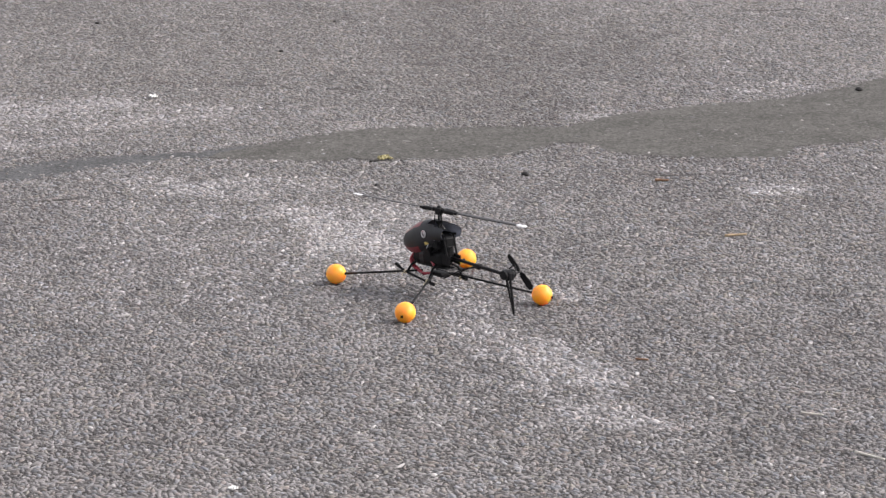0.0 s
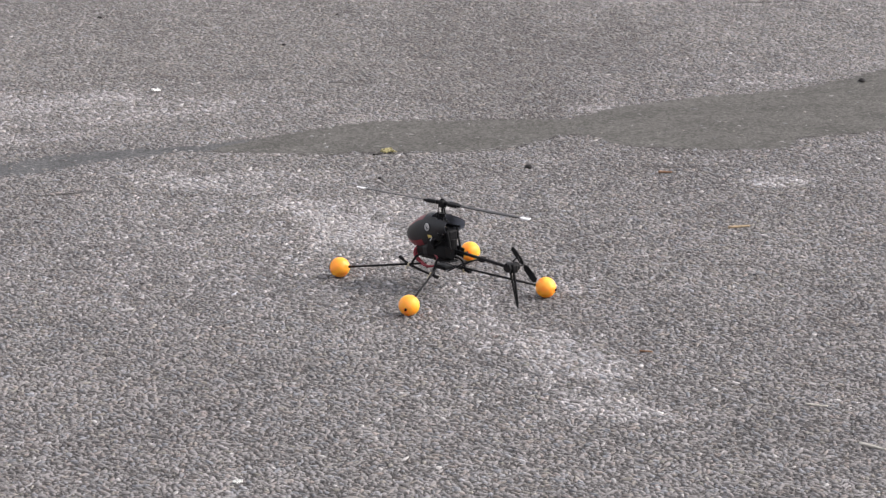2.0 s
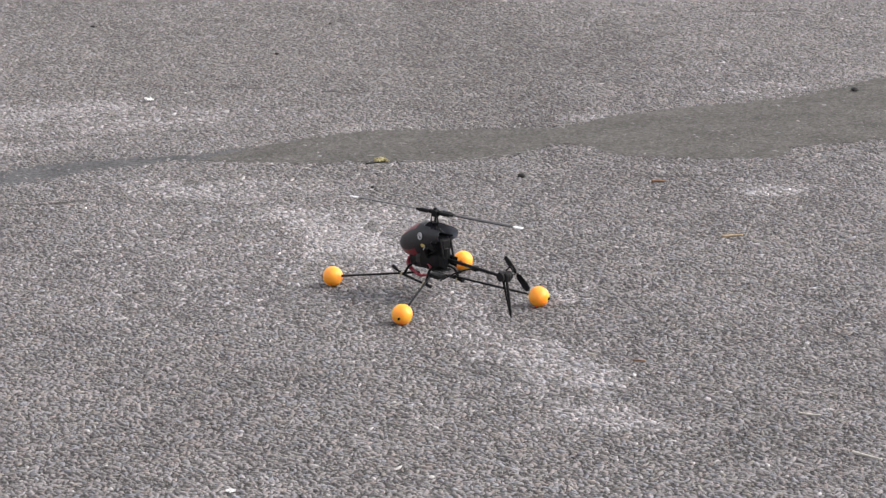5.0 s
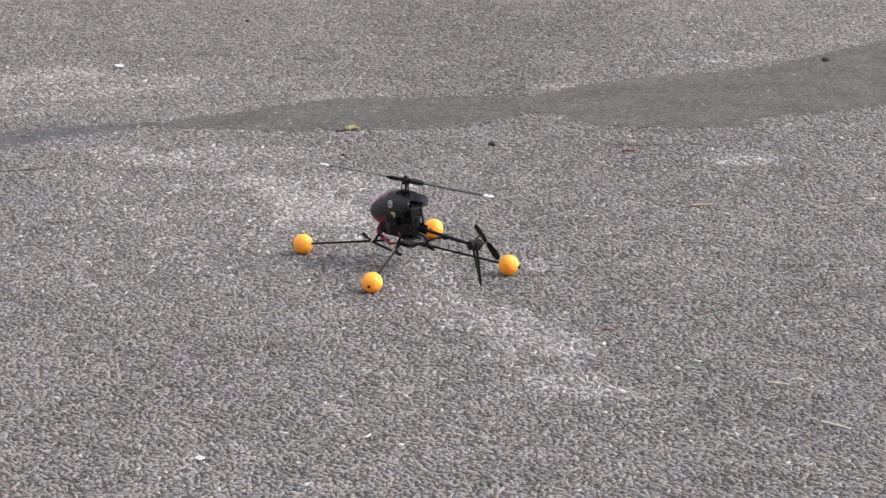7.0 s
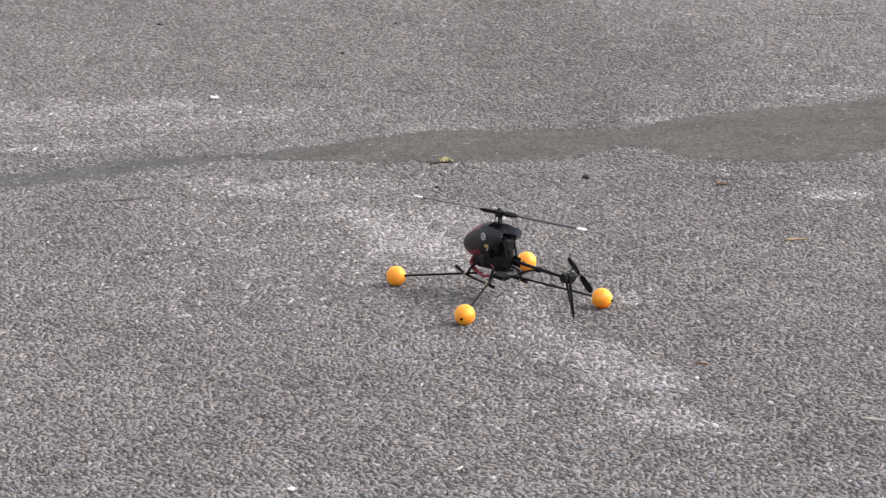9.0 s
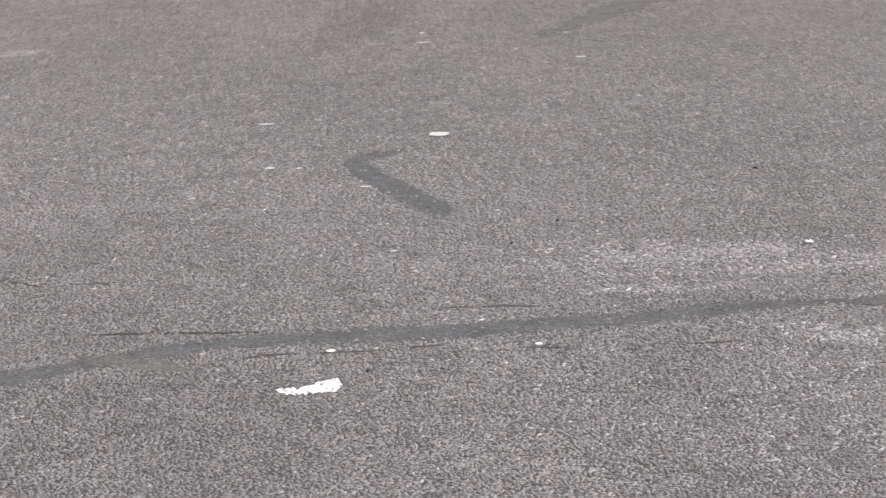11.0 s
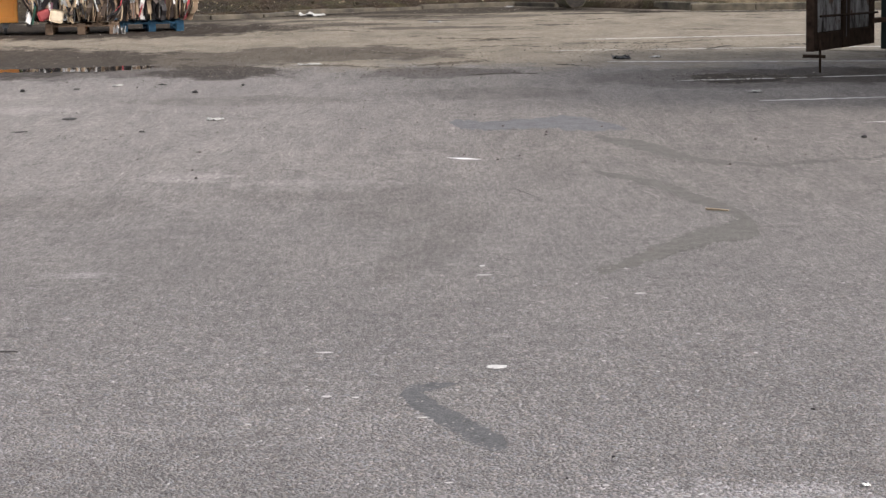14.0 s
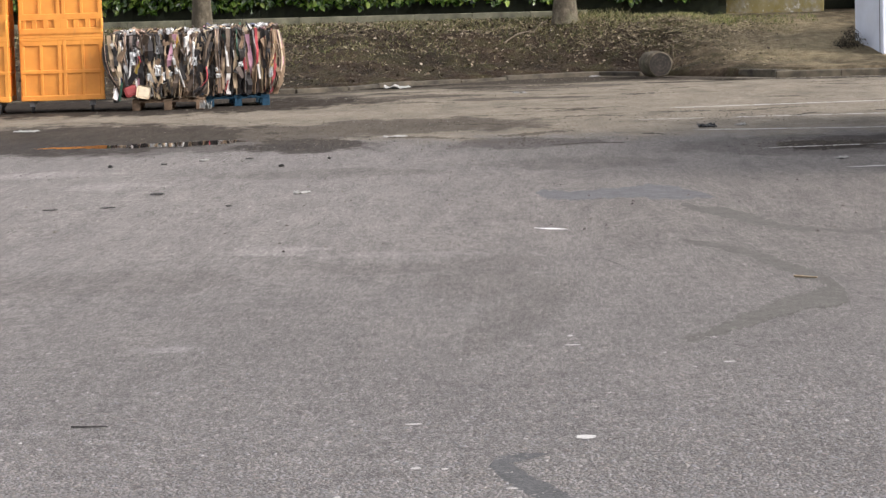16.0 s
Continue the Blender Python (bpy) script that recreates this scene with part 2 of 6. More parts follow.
def plastic(name, base, rough=0.45, var=0.12, scale=30.0, metal=0.0, spec=0.5):
    m = Mat(name, rough, metal, spec)
    n = m.noise(scale, 4)
    c = m.ramp(n, (0.3, tuple(v * (1 - var) for v in base)), (0.7, tuple(min(1, v * (1 + var)) for v in base)))
    m.bump(m.noise(scale * 6, 2), 0.08, 0.0005)
    return m.done(c, m.math("ADD", rough - 0.08, m.math("MULTIPLY", n, 0.16)))


def shades(name, stops, rough=0.8, per="object", scale=9.0):
    """Pieces that differ from one another in colour."""
    m = Mat(name, rough)
    r = m.random() if per == "object" else m.island()
    c = m.ramp(r, *stops)
    m.t.nodes[-1].color_ramp.interpolation = "CONSTANT" if per == "object" else "LINEAR"
    c = m.mix(1.0, c, m.ramp(m.noise(scale, 4, 0.65), (0.3, 0.7), (0.7, 1.2)), "MULTIPLY")
    m.bump(m.noise(scale * 7, 3), 0.3, 0.003)
    return m.done(c)


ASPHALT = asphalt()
AGGREGATE = asphalt(True)
TAR = tar("tar_seal_olive", (0.081, 0.078, 0.073), (0.18, 0.172, 0.16))
TAR_BLUE = tar("tar_seal_blue", (0.0765, 0.0768, 0.0788), (0.168, 0.168, 0.171))
TAR_OLD = tar("old_tar_seal", (0.096, 0.091, 0.084), (0.19, 0.183, 0.171))
TAR_FAINT = tar("weathered_tar_seal", (0.104, 0.103, 0.108), (0.185, 0.184, 0.19))
CRACK = tar("crack_filling", (0.046, 0.043, 0.04), (0.09, 0.086, 0.08))
WHITE_PAINT = paint("white_road_paint", (0.74, 0.74, 0.73), (0.42, 0.41, 0.40))
FAINT_PAINT = paint("faded_road_paint", (0.34, 0.33, 0.315), (0.2, 0.19, 0.18))
DULL_PAINT = paint("dull_white_road_paint", (0.45, 0.44, 0.425), (0.27, 0.26, 0.25))
OLD_PAINT = paint("worn_road_paint", (0.45, 0.44, 0.42), (0.22, 0.21, 0.20))
LITTER = plastic("grimy_white_film", (0.29, 0.285, 0.27), 0.6, 0.3, 40)
PAPER = plastic("crumpled_white_paper", (0.72, 0.72, 0.70), 0.7)
ORANGE_BALL = plastic("orange_celluloid", (1.0, 0.41, 0.04), 0.45, 0.03, 8)
shell_node = ORANGE_BALL.node_tree.nodes["Principled BSDF"]
shell_node.inputs["Subsurface Weight"].default_value = 0.9
shell_node.inputs["Subsurface Radius"].default_value = (1.0, 0.45, 0.08)
shell_node.inputs["Subsurface Scale"].default_value = 0.02
BLACK = plastic("black_plastic", (0.006, 0.006, 0.007), 0.6, spec=0.16)
CARBON = plastic("carbon_rod", (0.007, 0.007, 0.008), 0.5, spec=0.16)
DARK_GREY = plastic("dark_grey_lacquer", (0.018, 0.018, 0.021), 0.5, 0.3, 60, spec=0.3)
RED = plastic("dark_red_lacquer", (0.16, 0.013, 0.021), 0.4)
LINING = plastic("bluish_grey_canopy_lining", (0.27, 0.28, 0.33), 0.6, 0.15, 60)
EMBLEM = plastic("pale_emblem", (0.42, 0.42, 0.43), 0.5)
WIRE_RED = plastic("red_wire_sleeve", (0.23, 0.014, 0.028), 0.45)
STEEL = plastic("bare_steel", (0.45, 0.45, 0.46), 0.35, 0.1, 60, 1.0)
BEIGE = plastic("beige_nylon", (0.42, 0.36, 0.25), 0.6)
YELLOW = plastic("brass_yellow", (0.5, 0.37, 0.1), 0.5)
SMOKE = plastic("grey_blade", (0.05, 0.05, 0.053), 0.6, spec=0.25)
WHITE_TIP = plastic("white_blade_tip", (0.58, 0.59, 0.61), 0.5)


# ---- building helpers
def part(name, bm, material, parent=None, label="", smooth=False):
    me = bpy.data.meshes.new(name)
    bmesh.ops.recalc_face_normals(bm, faces=bm.faces[:])
    for f in bm.faces:
        f.smooth = smooth
    bm.to_mesh(me)
    bm.free()
    for mat in (material if isinstance(material, (list, tuple)) else (material,)):
        me.materials.append(mat)
    ob = new(name, me)
    if parent is not None:
        ob.parent = parent
    if label:
        ob["label"] = label
    return ob


def thing(name, label, category, m=None, group="", kind=""):
    ob = new(name)
    ob.empty_display_size = 0.1
    if m is not None:
        ob.matrix_world = m
    return tagged(ob, label, category, group, kind)


def box(bm, centre, size, rot=(0, 0, 0), bevel=0.0, seg=2):
    m = pose(*centre, *rot) @ Matrix.Diagonal((*size, 1))
    r = bmesh.ops.create_cube(bm, size=1, matrix=m)
    if bevel > 0:
        edges = {e for v in r["verts"] for e in v.link_edges}
        bmesh.ops.bevel(bm, geom=list(edges), offset=bevel, segments=seg, affect="EDGES", profile=0.5)
    return bm


def made(fn, *args, **kw):
    bm = bmesh.new()
    fn(bm, *args, **kw)
    return bm


def rod(bm, a, b, ra, rb=None, seg=10):
    a, b = Vector(a), Vector(b)
    d = b - a
    m = Matrix.Translation((a + b) / 2) @ d.to_track_quat("Z", "Y").to_matrix().to_4x4()
    bmesh.ops.create_cone(bm, cap_ends=True, segments=seg, radius1=ra, radius2=ra if rb is None else rb, depth=d.length, matrix=m)
    return bm


def ball(bm, c, r, seg=24, scale=(1, 1, 1), rot=(0, 0, 0)):
    bmesh.ops.create_uvsphere(bm, u_segments=seg, v_segments=seg // 2, radius=r, matrix=pose(*c, *rot) @ Matrix.Diagonal((*scale, 1)))
    return bm


def spline(pts, step):
    """Points along a smooth line through pts (tuples of any length)."""
    p = [np.array(q, float) for q in pts]
    p = [2 * p[0] - p[1]] + p + [2 * p[-1] - p[-2]]
    out = []
    for i in range(1, len(p) - 2):
        n = max(2, int(np.linalg.norm((p[i + 1] - p[i])[:2]) / step))
        for k in range(n):
            t = k / n
            out.append(0.5 * (2 * p[i] + (p[i + 1] - p[i - 1]) * t + (2 * p[i - 1] - 5 * p[i] + 4 * p[i + 1] - p[i + 2]) * t**2 + (3 * p[i] - p[i - 1] - 3 * p[i + 1] + p[i + 2]) * t**3))
    out.append(p[-2])
    return out


def tube(bm, pts, radius, seg=8, step=0.01, taper=None):
    """A round bar along a smooth line; taper: the radius at the far end."""
    line = [Vector(q[:3]) for q in spline(pts, step)]
    rings, side = [], None
    for i, q in enumerate(line):
        d = (line[min(i + 1, len(line) - 1)] - line[max(i - 1, 0)]).normalized()
        if side is None:
            side = d.orthogonal().normalized()
        side = (side - d * side.dot(d)).normalized()
        up = d.cross(side)
        r = radius if taper is None else radius + (taper - radius) * i / (len(line) - 1)
        rings.append([bm.verts.new(q + r * (math.cos(a) * side + math.sin(a) * up)) for a in (2 * math.pi * k / seg for k in range(seg))])
    for a, b in zip(rings, rings[1:]):
        for k in range(seg):
            bm.faces.new((a[k], a[(k + 1) % seg], b[(k + 1) % seg], b[k]))
    bm.faces.new(rings[0])
    bm.faces.new(rings[-1][::-1])
    return bm


def ribbon(bm, rows, top, ragged, step=0.03, seed=0.0):
    """A flat laid strip along rows of x, y and breadth (in the y direction), with ragged edges and a small thickness."""
    line = spline(rows, step)
    ends = []
    for i, (x, y, w) in enumerate(line):
        fade = min(1.0, 0.12 + i / 6, 0.12 + (len(line) - 1 - i) / 6)
        w = max(w, 0.01) * fade
        a = ragged * (noise.noise((x * 9 + seed, y * 3, 0.3)) + 0.7 * noise.noise((x * 31, y * 9 + seed, 4.0)) + 0.7 * noise.noise((x * 130, y * 9 + seed, 7.0)))
        b = ragged * (noise.noise((x * 9 + seed, y * 3, 9.3)) + 0.7 * noise.noise((x * 31, y * 9 + seed, 14.0)) + 0.7 * noise.noise((x * 130, y * 9 + seed, 17.0)))
        lo, hi = y - w / 2 + a * fade, y + w / 2 + b * fade
        ends.append([bm.verts.new(v) for v in ((x, lo, top * 0.2), (x, hi, top * 0.2))])
    for p, q in zip(ends, ends[1:]):
        bm.faces.new((p[0], q[0], q[1], p[1]))
    return bm


def blot(bm, cx, cy, rx, ry, turn=0.0, top=0.004, ragged=0.25, n=40, seed=0.0):
    """A flat, ragged patch of paint or paper."""
    c, s = math.cos(radians(turn)), math.sin(radians(turn))
    rim = []
    for k in range(n):
        a = 2 * math.pi * k / n
        r = 1 + ragged * (noise.noise((3 * math.cos(a) + seed, 3 * math.sin(a), seed)) + 0.5 * noise.noise((9 * math.cos(a) + seed, 9 * math.sin(a), 5)))
        x, y = rx * r * math.cos(a), ry * r * math.sin(a)
        rim.append((cx + c * x - s * y, cy + s * x + c * y))
    t = [bm.verts.new((x, y, top)) for x, y in rim]
    bm.faces.new(t)
    return bm


# ---- the yard
def big_sheet(bm, size):
    for x, y in ((-size, -size), (size, -size), (size, size), (-size, size)):
        bm.verts.new((x, y, 0))
    bm.faces.new(bm.verts[:])


tagged(part("ground", made(big_sheet, 3000), ASPHALT), "worn grey asphalt yard with pale scuffs, damp patches and painted shade", "asphalt", kind="structure")


def seal(rows, material, label, top=0.004, ragged=0.012, step=0.03, seed=0.0, name="tar_seal"):
    return tagged(part(name, made(ribbon, rows, top, ragged, step, seed), material), label, "road repair", kind="structure")


BLUE_STRIP = [(-2.3, 5.74, 0.12), (-1.7, 5.82, 0.13), (-1.37, 5.865, 0.128), (-1.135, 5.933, 0.14), (-0.9, 6.018, 0.17), (-0.71, 6.131, 0.108), (-0.54, 6.244, 0.12), (-0.415, 6.306, 0.113), (-0.157, 6.326, 0.13), (0.103, 6.335, 0.155), (0.363, 6.37, 0.144), (0.59, 6.40, 0.13), (0.725, 6.443, 0.145), (0.862, 6.484, 0.092), (1.0, 6.487, 0.064), (1.14, 6.50, 0.085), (1.25, 6.53, 0.05)]
OLIVE_PATCH = [(1.10, 6.455, 0.03), (1.21, 6.462, 0.14), (1.373, 6.469, 0.28), (1.504, 6.47, 0.33), (1.612, 6.455, 0.36), (1.70, 6.436, 0.356), (1.77, 6.428, 0.325), (1.85, 6.435, 0.276), (1.935, 6.454, 0.203), (2.0, 6.43, 0.20), (2.03, 6.383, 0.315), (2.085, 6.365, 0.41), (2.146, 6.37, 0.477), (2.267, 6.365, 0.57), (2.40, 6.36, 0.61), (2.462, 6.405, 0.525), (2.575, 6.406, 0.538), (2.678, 6.42, 0.541), (2.88, 6.495, 0.59), (3.3, 6.70, 0.65)]
HOOK_PATCH = [(-0.135, 8.68, 0.1), (-0.10, 8.60, 0.36), (-0.051, 8.465, 0.38), (0.008, 8.249, 0.36), (0.073, 8.05, 0.38), (0.13, 7.90, 0.33), (0.175, 7.82, 0.2)]
HOOK_TAIL = [(-0.142, 8.66, 0.16), (-0.115, 8.74, 0.2), (-0.06, 8.80, 0.17), (0.0, 8.85, 0.12), (0.05, 8.89, 0.06)]
seal(BLUE_STRIP, TAR_BLUE, "narrow bluish tar seal strip across the asphalt", ragged=0.022, step=0.005)
FORK = [(-0.73, 6.25, 0.05), (-0.66, 6.195, 0.11), (-0.58, 6.135, 0.12), (-0.49, 6.08, 0.08), (-0.43, 6.07, 0.03)]
seal(FORK, TAR_OLD, "short faint fork of a tar seal strip", top=0.0065, ragged=0.03, step=0.005, seed=17.0)
seal(OLIVE_PATCH, TAR, "smooth olive-grey tar patch widening across the asphalt", top=0.0055, ragged=0.022, step=0.005, seed=3.0)
seal(HOOK_PATCH, TAR_BLUE, "hook-shaped bluish tar patch in the asphalt", ragged=0.04, step=0.004, seed=6.0)
seal(HOOK_TAIL, TAR_BLUE, "bent tail of a bluish tar patch", top=0.006, ragged=0.02, step=0.012, seed=7.0)
seal([(0.86, 16.3, 0.15), (0.903, 16.2, 0.21), (1.135, 15.62, 0.5), (1.248, 15.1, 0.68), (1.342, 14.51, 0.8), (1.424, 14.17, 0.82), (1.5, 13.55, 0.8)], TAR_OLD, "winding tar seal strip in the asphalt", ragged=0.15, step=0.012, seed=9.0)
seal([(0.62, 11.7, 0.15), (0.699, 11.78, 0.24), (0.841, 12.1, 0.36), (0.988, 12.42, 0.5), (1.175, 12.82, 0.52), (1.361, 13.12, 0.7), (1.49, 13.42, 0.8)], TAR_OLD, "winding tar seal strip in the asphalt", top=0.007, ragged=0.13, step=0.012, seed=11.0)
seal([(1.0, 18.9, 0.2), (1.065, 18.7, 0.38), (1.279, 18.05, 0.95), (1.416, 17.52, 0.83), (1.571, 16.93, 0.42), (1.8, 16.6, 0.25), (2.066, 16.65, 0.25), (2.356, 16.84, 0.23), (2.654, 17.02, 0.2), (3.3, 17.3, 0.2)], TAR_OLD, "crooked tar seal strip in the asphalt", ragged=0.17, step=0.015, seed=13.0)
seal([(0.05, 20.3, 0.5), (0.122, 20.2, 0.75), (0.339, 19.95, 0.75), (0.666, 20.14, 0.99), (0.986, 20.1, 1.3), (1.29, 19.5, 0.36)], TAR_FAINT, "wide bluish tar patch in the asphalt", ragged=0.2, step=0.02, seed=15.0)

# where chips stay away: the strip, how deep its edge is frayed, and how many chips still pierce it
BANDS = [(BLUE_STRIP, 0.045, 0.05), (FORK, 0.09, 0.35), (OLIVE_PATCH, 0.034, 0.03), (HOOK_PATCH, 0.06, 0.06), (HOOK_TAIL, 0.07, 0.2)]


CRACKS = [
    [(1.206, 7.366), (1.302, 7.303), (1.40, 7.256), (1.473, 7.17), (1.576, 7.152), (1.614, 7.086)],
    [(0.578, 6.137), (0.677, 6.128), (0.766, 6.134)], [(1.832, 7.44), (1.923, 7.394)], [(2.52, 7.75), (2.551, 7.429), (2.593, 7.265)],
    [(2.012, 5.991), (2.097, 5.941)], [(2.198, 5.957), (2.218, 5.927)], [(2.98, 7.948), (3.181, 7.903), (3.228, 7.664)],
    [(-1.678, 7.279), (-1.628, 7.201), (-1.593, 7.077), (-1.548, 7.017), (-1.429, 6.937), (-1.305, 6.892), (-1.158, 6.865)],
    [(-1.559, 7.216), (-1.358, 7.189), (-1.207, 7.181), (-1.053, 7.144), (-0.972, 7.086), (-0.889, 7.009), (-0.746, 7.022), (-0.602, 7.029)],
    [(-1.497, 6.844), (-1.389, 6.801)], [(-1.413, 6.433), (-1.37, 6.4), (-1.316, 6.35), (-1.225, 6.292), (-1.172, 6.21), (-1.055, 6.212), (-1.004, 6.219)],
    [(-1.401, 6.005), (-1.345, 6.042), (-1.325, 6.067)], [(-0.742, 6.436), (-0.583, 6.44), (-0.443, 6.411), (-0.289, 6.406)],
    [(-0.38, 6.137), (-0.28, 6.173), (-0.154, 6.174), (-0.027, 6.174), (0.1, 6.208)], [(0.274, 6.15), (0.385, 6.131), (0.468, 6.082), (0.544, 6.097)],
    [(0.107, 6.584), (0.268, 6.582), (0.4, 6.558)], [(-1.589, 9.632), (-1.474, 9.627)], [(1.322, 14.053), (1.432, 13.933)],
    [(0.73, 20.49), (0.827, 20.363), (0.865, 19.647), (1.085, 19.51), (1.236, 19.54)], [(0.13, 19.865), (0.265, 19.58), (0.696, 19.57)], [(2.27, 21.07), (2.416, 21.17)], [(1.71, 20.68), (1.894, 20.83)],
    [(1.009, 15.87), (1.157, 15.715)], [(0.652, 12.674), (0.716, 12.646)], [(0.813, 11.53), (0.864, 11.435), (0.968, 11.444)], [(1.615, 13.08), (1.631, 12.71)], [(2.19, 14.7), (2.283, 14.9)], [(0.375, 15.38), (0.516, 14.74)],
    [(0.843, 16.35), (1.025, 16.11)], [(1.459, 10.72), (1.582, 10.82)], [(-0.079, 13.255), (-0.025, 13.2)], [(2.178, 21.18), (2.394, 21.03)], [(1.643, 21.62), (1.729, 20.99)],
]


def aggregate(spacing=0.0101, near=3.3, far=12.0):
    """Stone chips standing out of the worn surface: flat-topped five-sided pieces with open joints, few on the tar."""
    rnd = np.random.RandomState(7)
    px, py, y, k = [], [], near, 0
    while y < far:
        gap = spacing * (1 + 0.14 * max(0.0, y - 5.5) + 0.42 * max(0.0, y - 8.0))
        x = np.arange(-0.30 * y, 0.50 * y, gap) + (k % 2) * gap / 2
        px.append(x)
        py.append(np.full(len(x), y))
        y, k = y + gap * 0.87, k + 1
    x, y = np.concatenate(px), np.concatenate(py)
    spacing = spacing * (1 + 0.14 * np.maximum(0.0, y - 5.5))
    x, y = x + rnd.uniform(-0.46, 0.46, len(x)) * spacing * (1 + 0.42 * np.maximum(0, y - 8)), y + rnd.uniform(-0.46, 0.46, len(x)) * spacing * (1 + 0.42 * np.maximum(0, y - 8))
    keep = rnd.uniform(0, 1, len(x)) < np.clip((far - y) / 4.0, 0, 1) * np.clip((y - near) / 0.35, 0, 1) * 0.93
    left = np.interp(y, [4.2, 4.6, 5.2], [0.05, -0.10, -0.262]) * y
    keep &= rnd.uniform(0, 1, len(x)) < np.clip(1 + (x - left) / (0.04 * y), 0, 1) * np.clip(1 + (0.462 * y - x) / (0.04 * y), 0, 1)
    for rows, fray, few in BANDS:
        bx, by, bw = np.array(rows).T
        deep = np.interp(x, bx, bw) / 2 - np.abs(y - np.interp(x, bx, by))
        on = (x > bx[0]) & (x < bx[-1])
        keep &= ~on | (rnd.uniform(0, 1, len(x)) < np.clip(1 - (deep + 0.018) / fray, few, 1))
    for line in CRACKS:
        for (ax, ay), (bx, by) in zip(line, line[1:]):
            t = np.clip(((x - ax) * (bx - ax) + (y - ay) * (by - ay)) / ((bx - ax) ** 2 + (by - ay) ** 2), 0, 1)
            keep &= np.hypot(x - ax - t * (bx - ax), (y - ay - t * (by - ay)) * 0.7) > 0.0078 * (0.7 + 0.55 * np.sin(x * 31 + y * 17))
    x, y, spacing = x[keep], y[keep], spacing[keep]
    n = len(x)
    size = spacing * (0.26 + 0.38 * rnd.uniform(0, 1, n) ** 0.8)
    long, turn = rnd.uniform(1.0, 2.3, n), rnd.choice([-1.0, 1.0], n, p=[0.68, 0.32]) * rnd.normal(1.05, 0.45, n)
    high = rnd.uniform(0.0005, 0.0023, n)
    tip = rnd.normal(0, 0.095, (2, n))
    v = np.zeros((n, 10, 3))
    for k in range(5):
        a = k * 2 * np.pi / 5 + rnd.uniform(-0.35, 0.35, n)
        r = size * rnd.uniform(0.75, 1.15, n)
        for j, (shrink, z) in enumerate(((1.0, None), (0.78, high))):
            u, w = shrink * r * np.cos(a) * long, shrink * r * np.sin(a) / long**0.5
            i = k + 5 * j
            v[:, i, 0], v[:, i, 1] = x + u * np.cos(turn) - w * np.sin(turn), y + u * np.sin(turn) + w * np.cos(turn)
            v[:, i, 2] = -0.0006 if z is None else z + tip[0] * (v[:, i, 0] - x) + tip[1] * (v[:, i, 1] - y)
    side = np.array([(k, (k + 1) % 5, 5 + (k + 1) % 5, 5 + k) for k in range(5)])
    first = np.arange(n)[:, None] * 10
    loops = np.concatenate([(first[:, :, None] + side[None]).reshape(n, 20), first + np.arange(5, 10)[None]], axis=1)
    starts = (np.arange(n)[:, None] * 25 + np.array([0, 4, 8, 12, 16, 20])[None]).ravel()
    me = bpy.data.meshes.new("aggregate")
    me.vertices.add(n * 10)
    me.vertices.foreach_set("co", v.ravel())
    me.loops.add(n * 25)
    me.loops.foreach_set("vertex_index", loops.ravel())
    me.polygons.add(n * 6)
    me.polygons.foreach_set("loop_start", starts)
    me.update(calc_edges=True)
    me.materials.append(AGGREGATE)
    return me


tagged(new("aggregate", aggregate()), "grey stone chips standing out of the worn asphalt", "gravel", kind="stuff")

for i, c in enumerate(CRACKS):
    c = [(a[0] + (b[0] - a[0]) * k / 4, a[1] + (b[1] - a[1]) * k / 4) for a, b in zip(c, c[1:]) for k in range(4)] + [c[-1]]
    far = c[0][1] / 6.0
    wob = [(x, y + 0.010 * far * noise.noise((x * 11, i, 0)) + 0.005 * far * noise.noise((x * 37, i, 4)), max(0.001, 0.010 + 0.016 * noise.noise((x * 8, 3, i))) * far) for x, y in c]
    seal(wob, CRACK, "thin dark crack in the asphalt", top=0.0055 if i in (12, 15) else 0.002, ragged=0.006 * far, step=0.012, seed=i * 1.7, name="asphalt_crack")


def mark(cx, cy, rx, ry, turn=0.0, material=None, label="worn white paint dab on the asphalt", ragged=0.3, seed=0.0, top=0.0018):
    return tagged(part("paint_mark", made(blot, cx, cy, rx, ry, turn, top, ragged, 40, seed), material or WHITE_PAINT), label, "road marking", kind="structure")


mark(0.172, 9.197, 0.034, 0.042, 0, ragged=0.25, seed=1, material=DULL_PAINT, top=0.0028)
mark(-0.41, 9.551, 0.03, 0.016, 0, FAINT_PAINT, seed=2)
mark(0.167, 11.597, 0.033, 0.018, 0, FAINT_PAINT, seed=3)
mark(0.771, 10.978, 0.025, 0.018, 0, FAINT_PAINT, seed=4)
mark(-0.145, 6.189, 0.011, 0.012, 0, seed=5)
mark(0.323, 6.179, 0.009, 0.010, 0, seed=6)
mark(0.006, 7.291, 0.012, 0.010, 0, FAINT_PAINT, seed=7)
mark(0.413, 7.234, 0.014, 0.012, 0, FAINT_PAINT, seed=8)
mark(-0.369, 8.656, 0.016, 0.02, 0, FAINT_PAINT, seed=9)
mark(-0.278, 8.633, 0.012, 0.016, 0, FAINT_PAINT, seed=10)
mark(-0.067, 8.259, 0.02, 0.014, 0, FAINT_PAINT, seed=11, top=0.0035)
mark(0.164, 11.909, 0.012, 0.03, 0, FAINT_PAINT, seed=12)
seal([(0.03, 17.33, 0.12), (0.14, 17.25, 0.16), (0.24, 17.18, 0.1)], WHITE_PAINT, "short dash of white road paint", ragged=0.03, name="paint_mark")
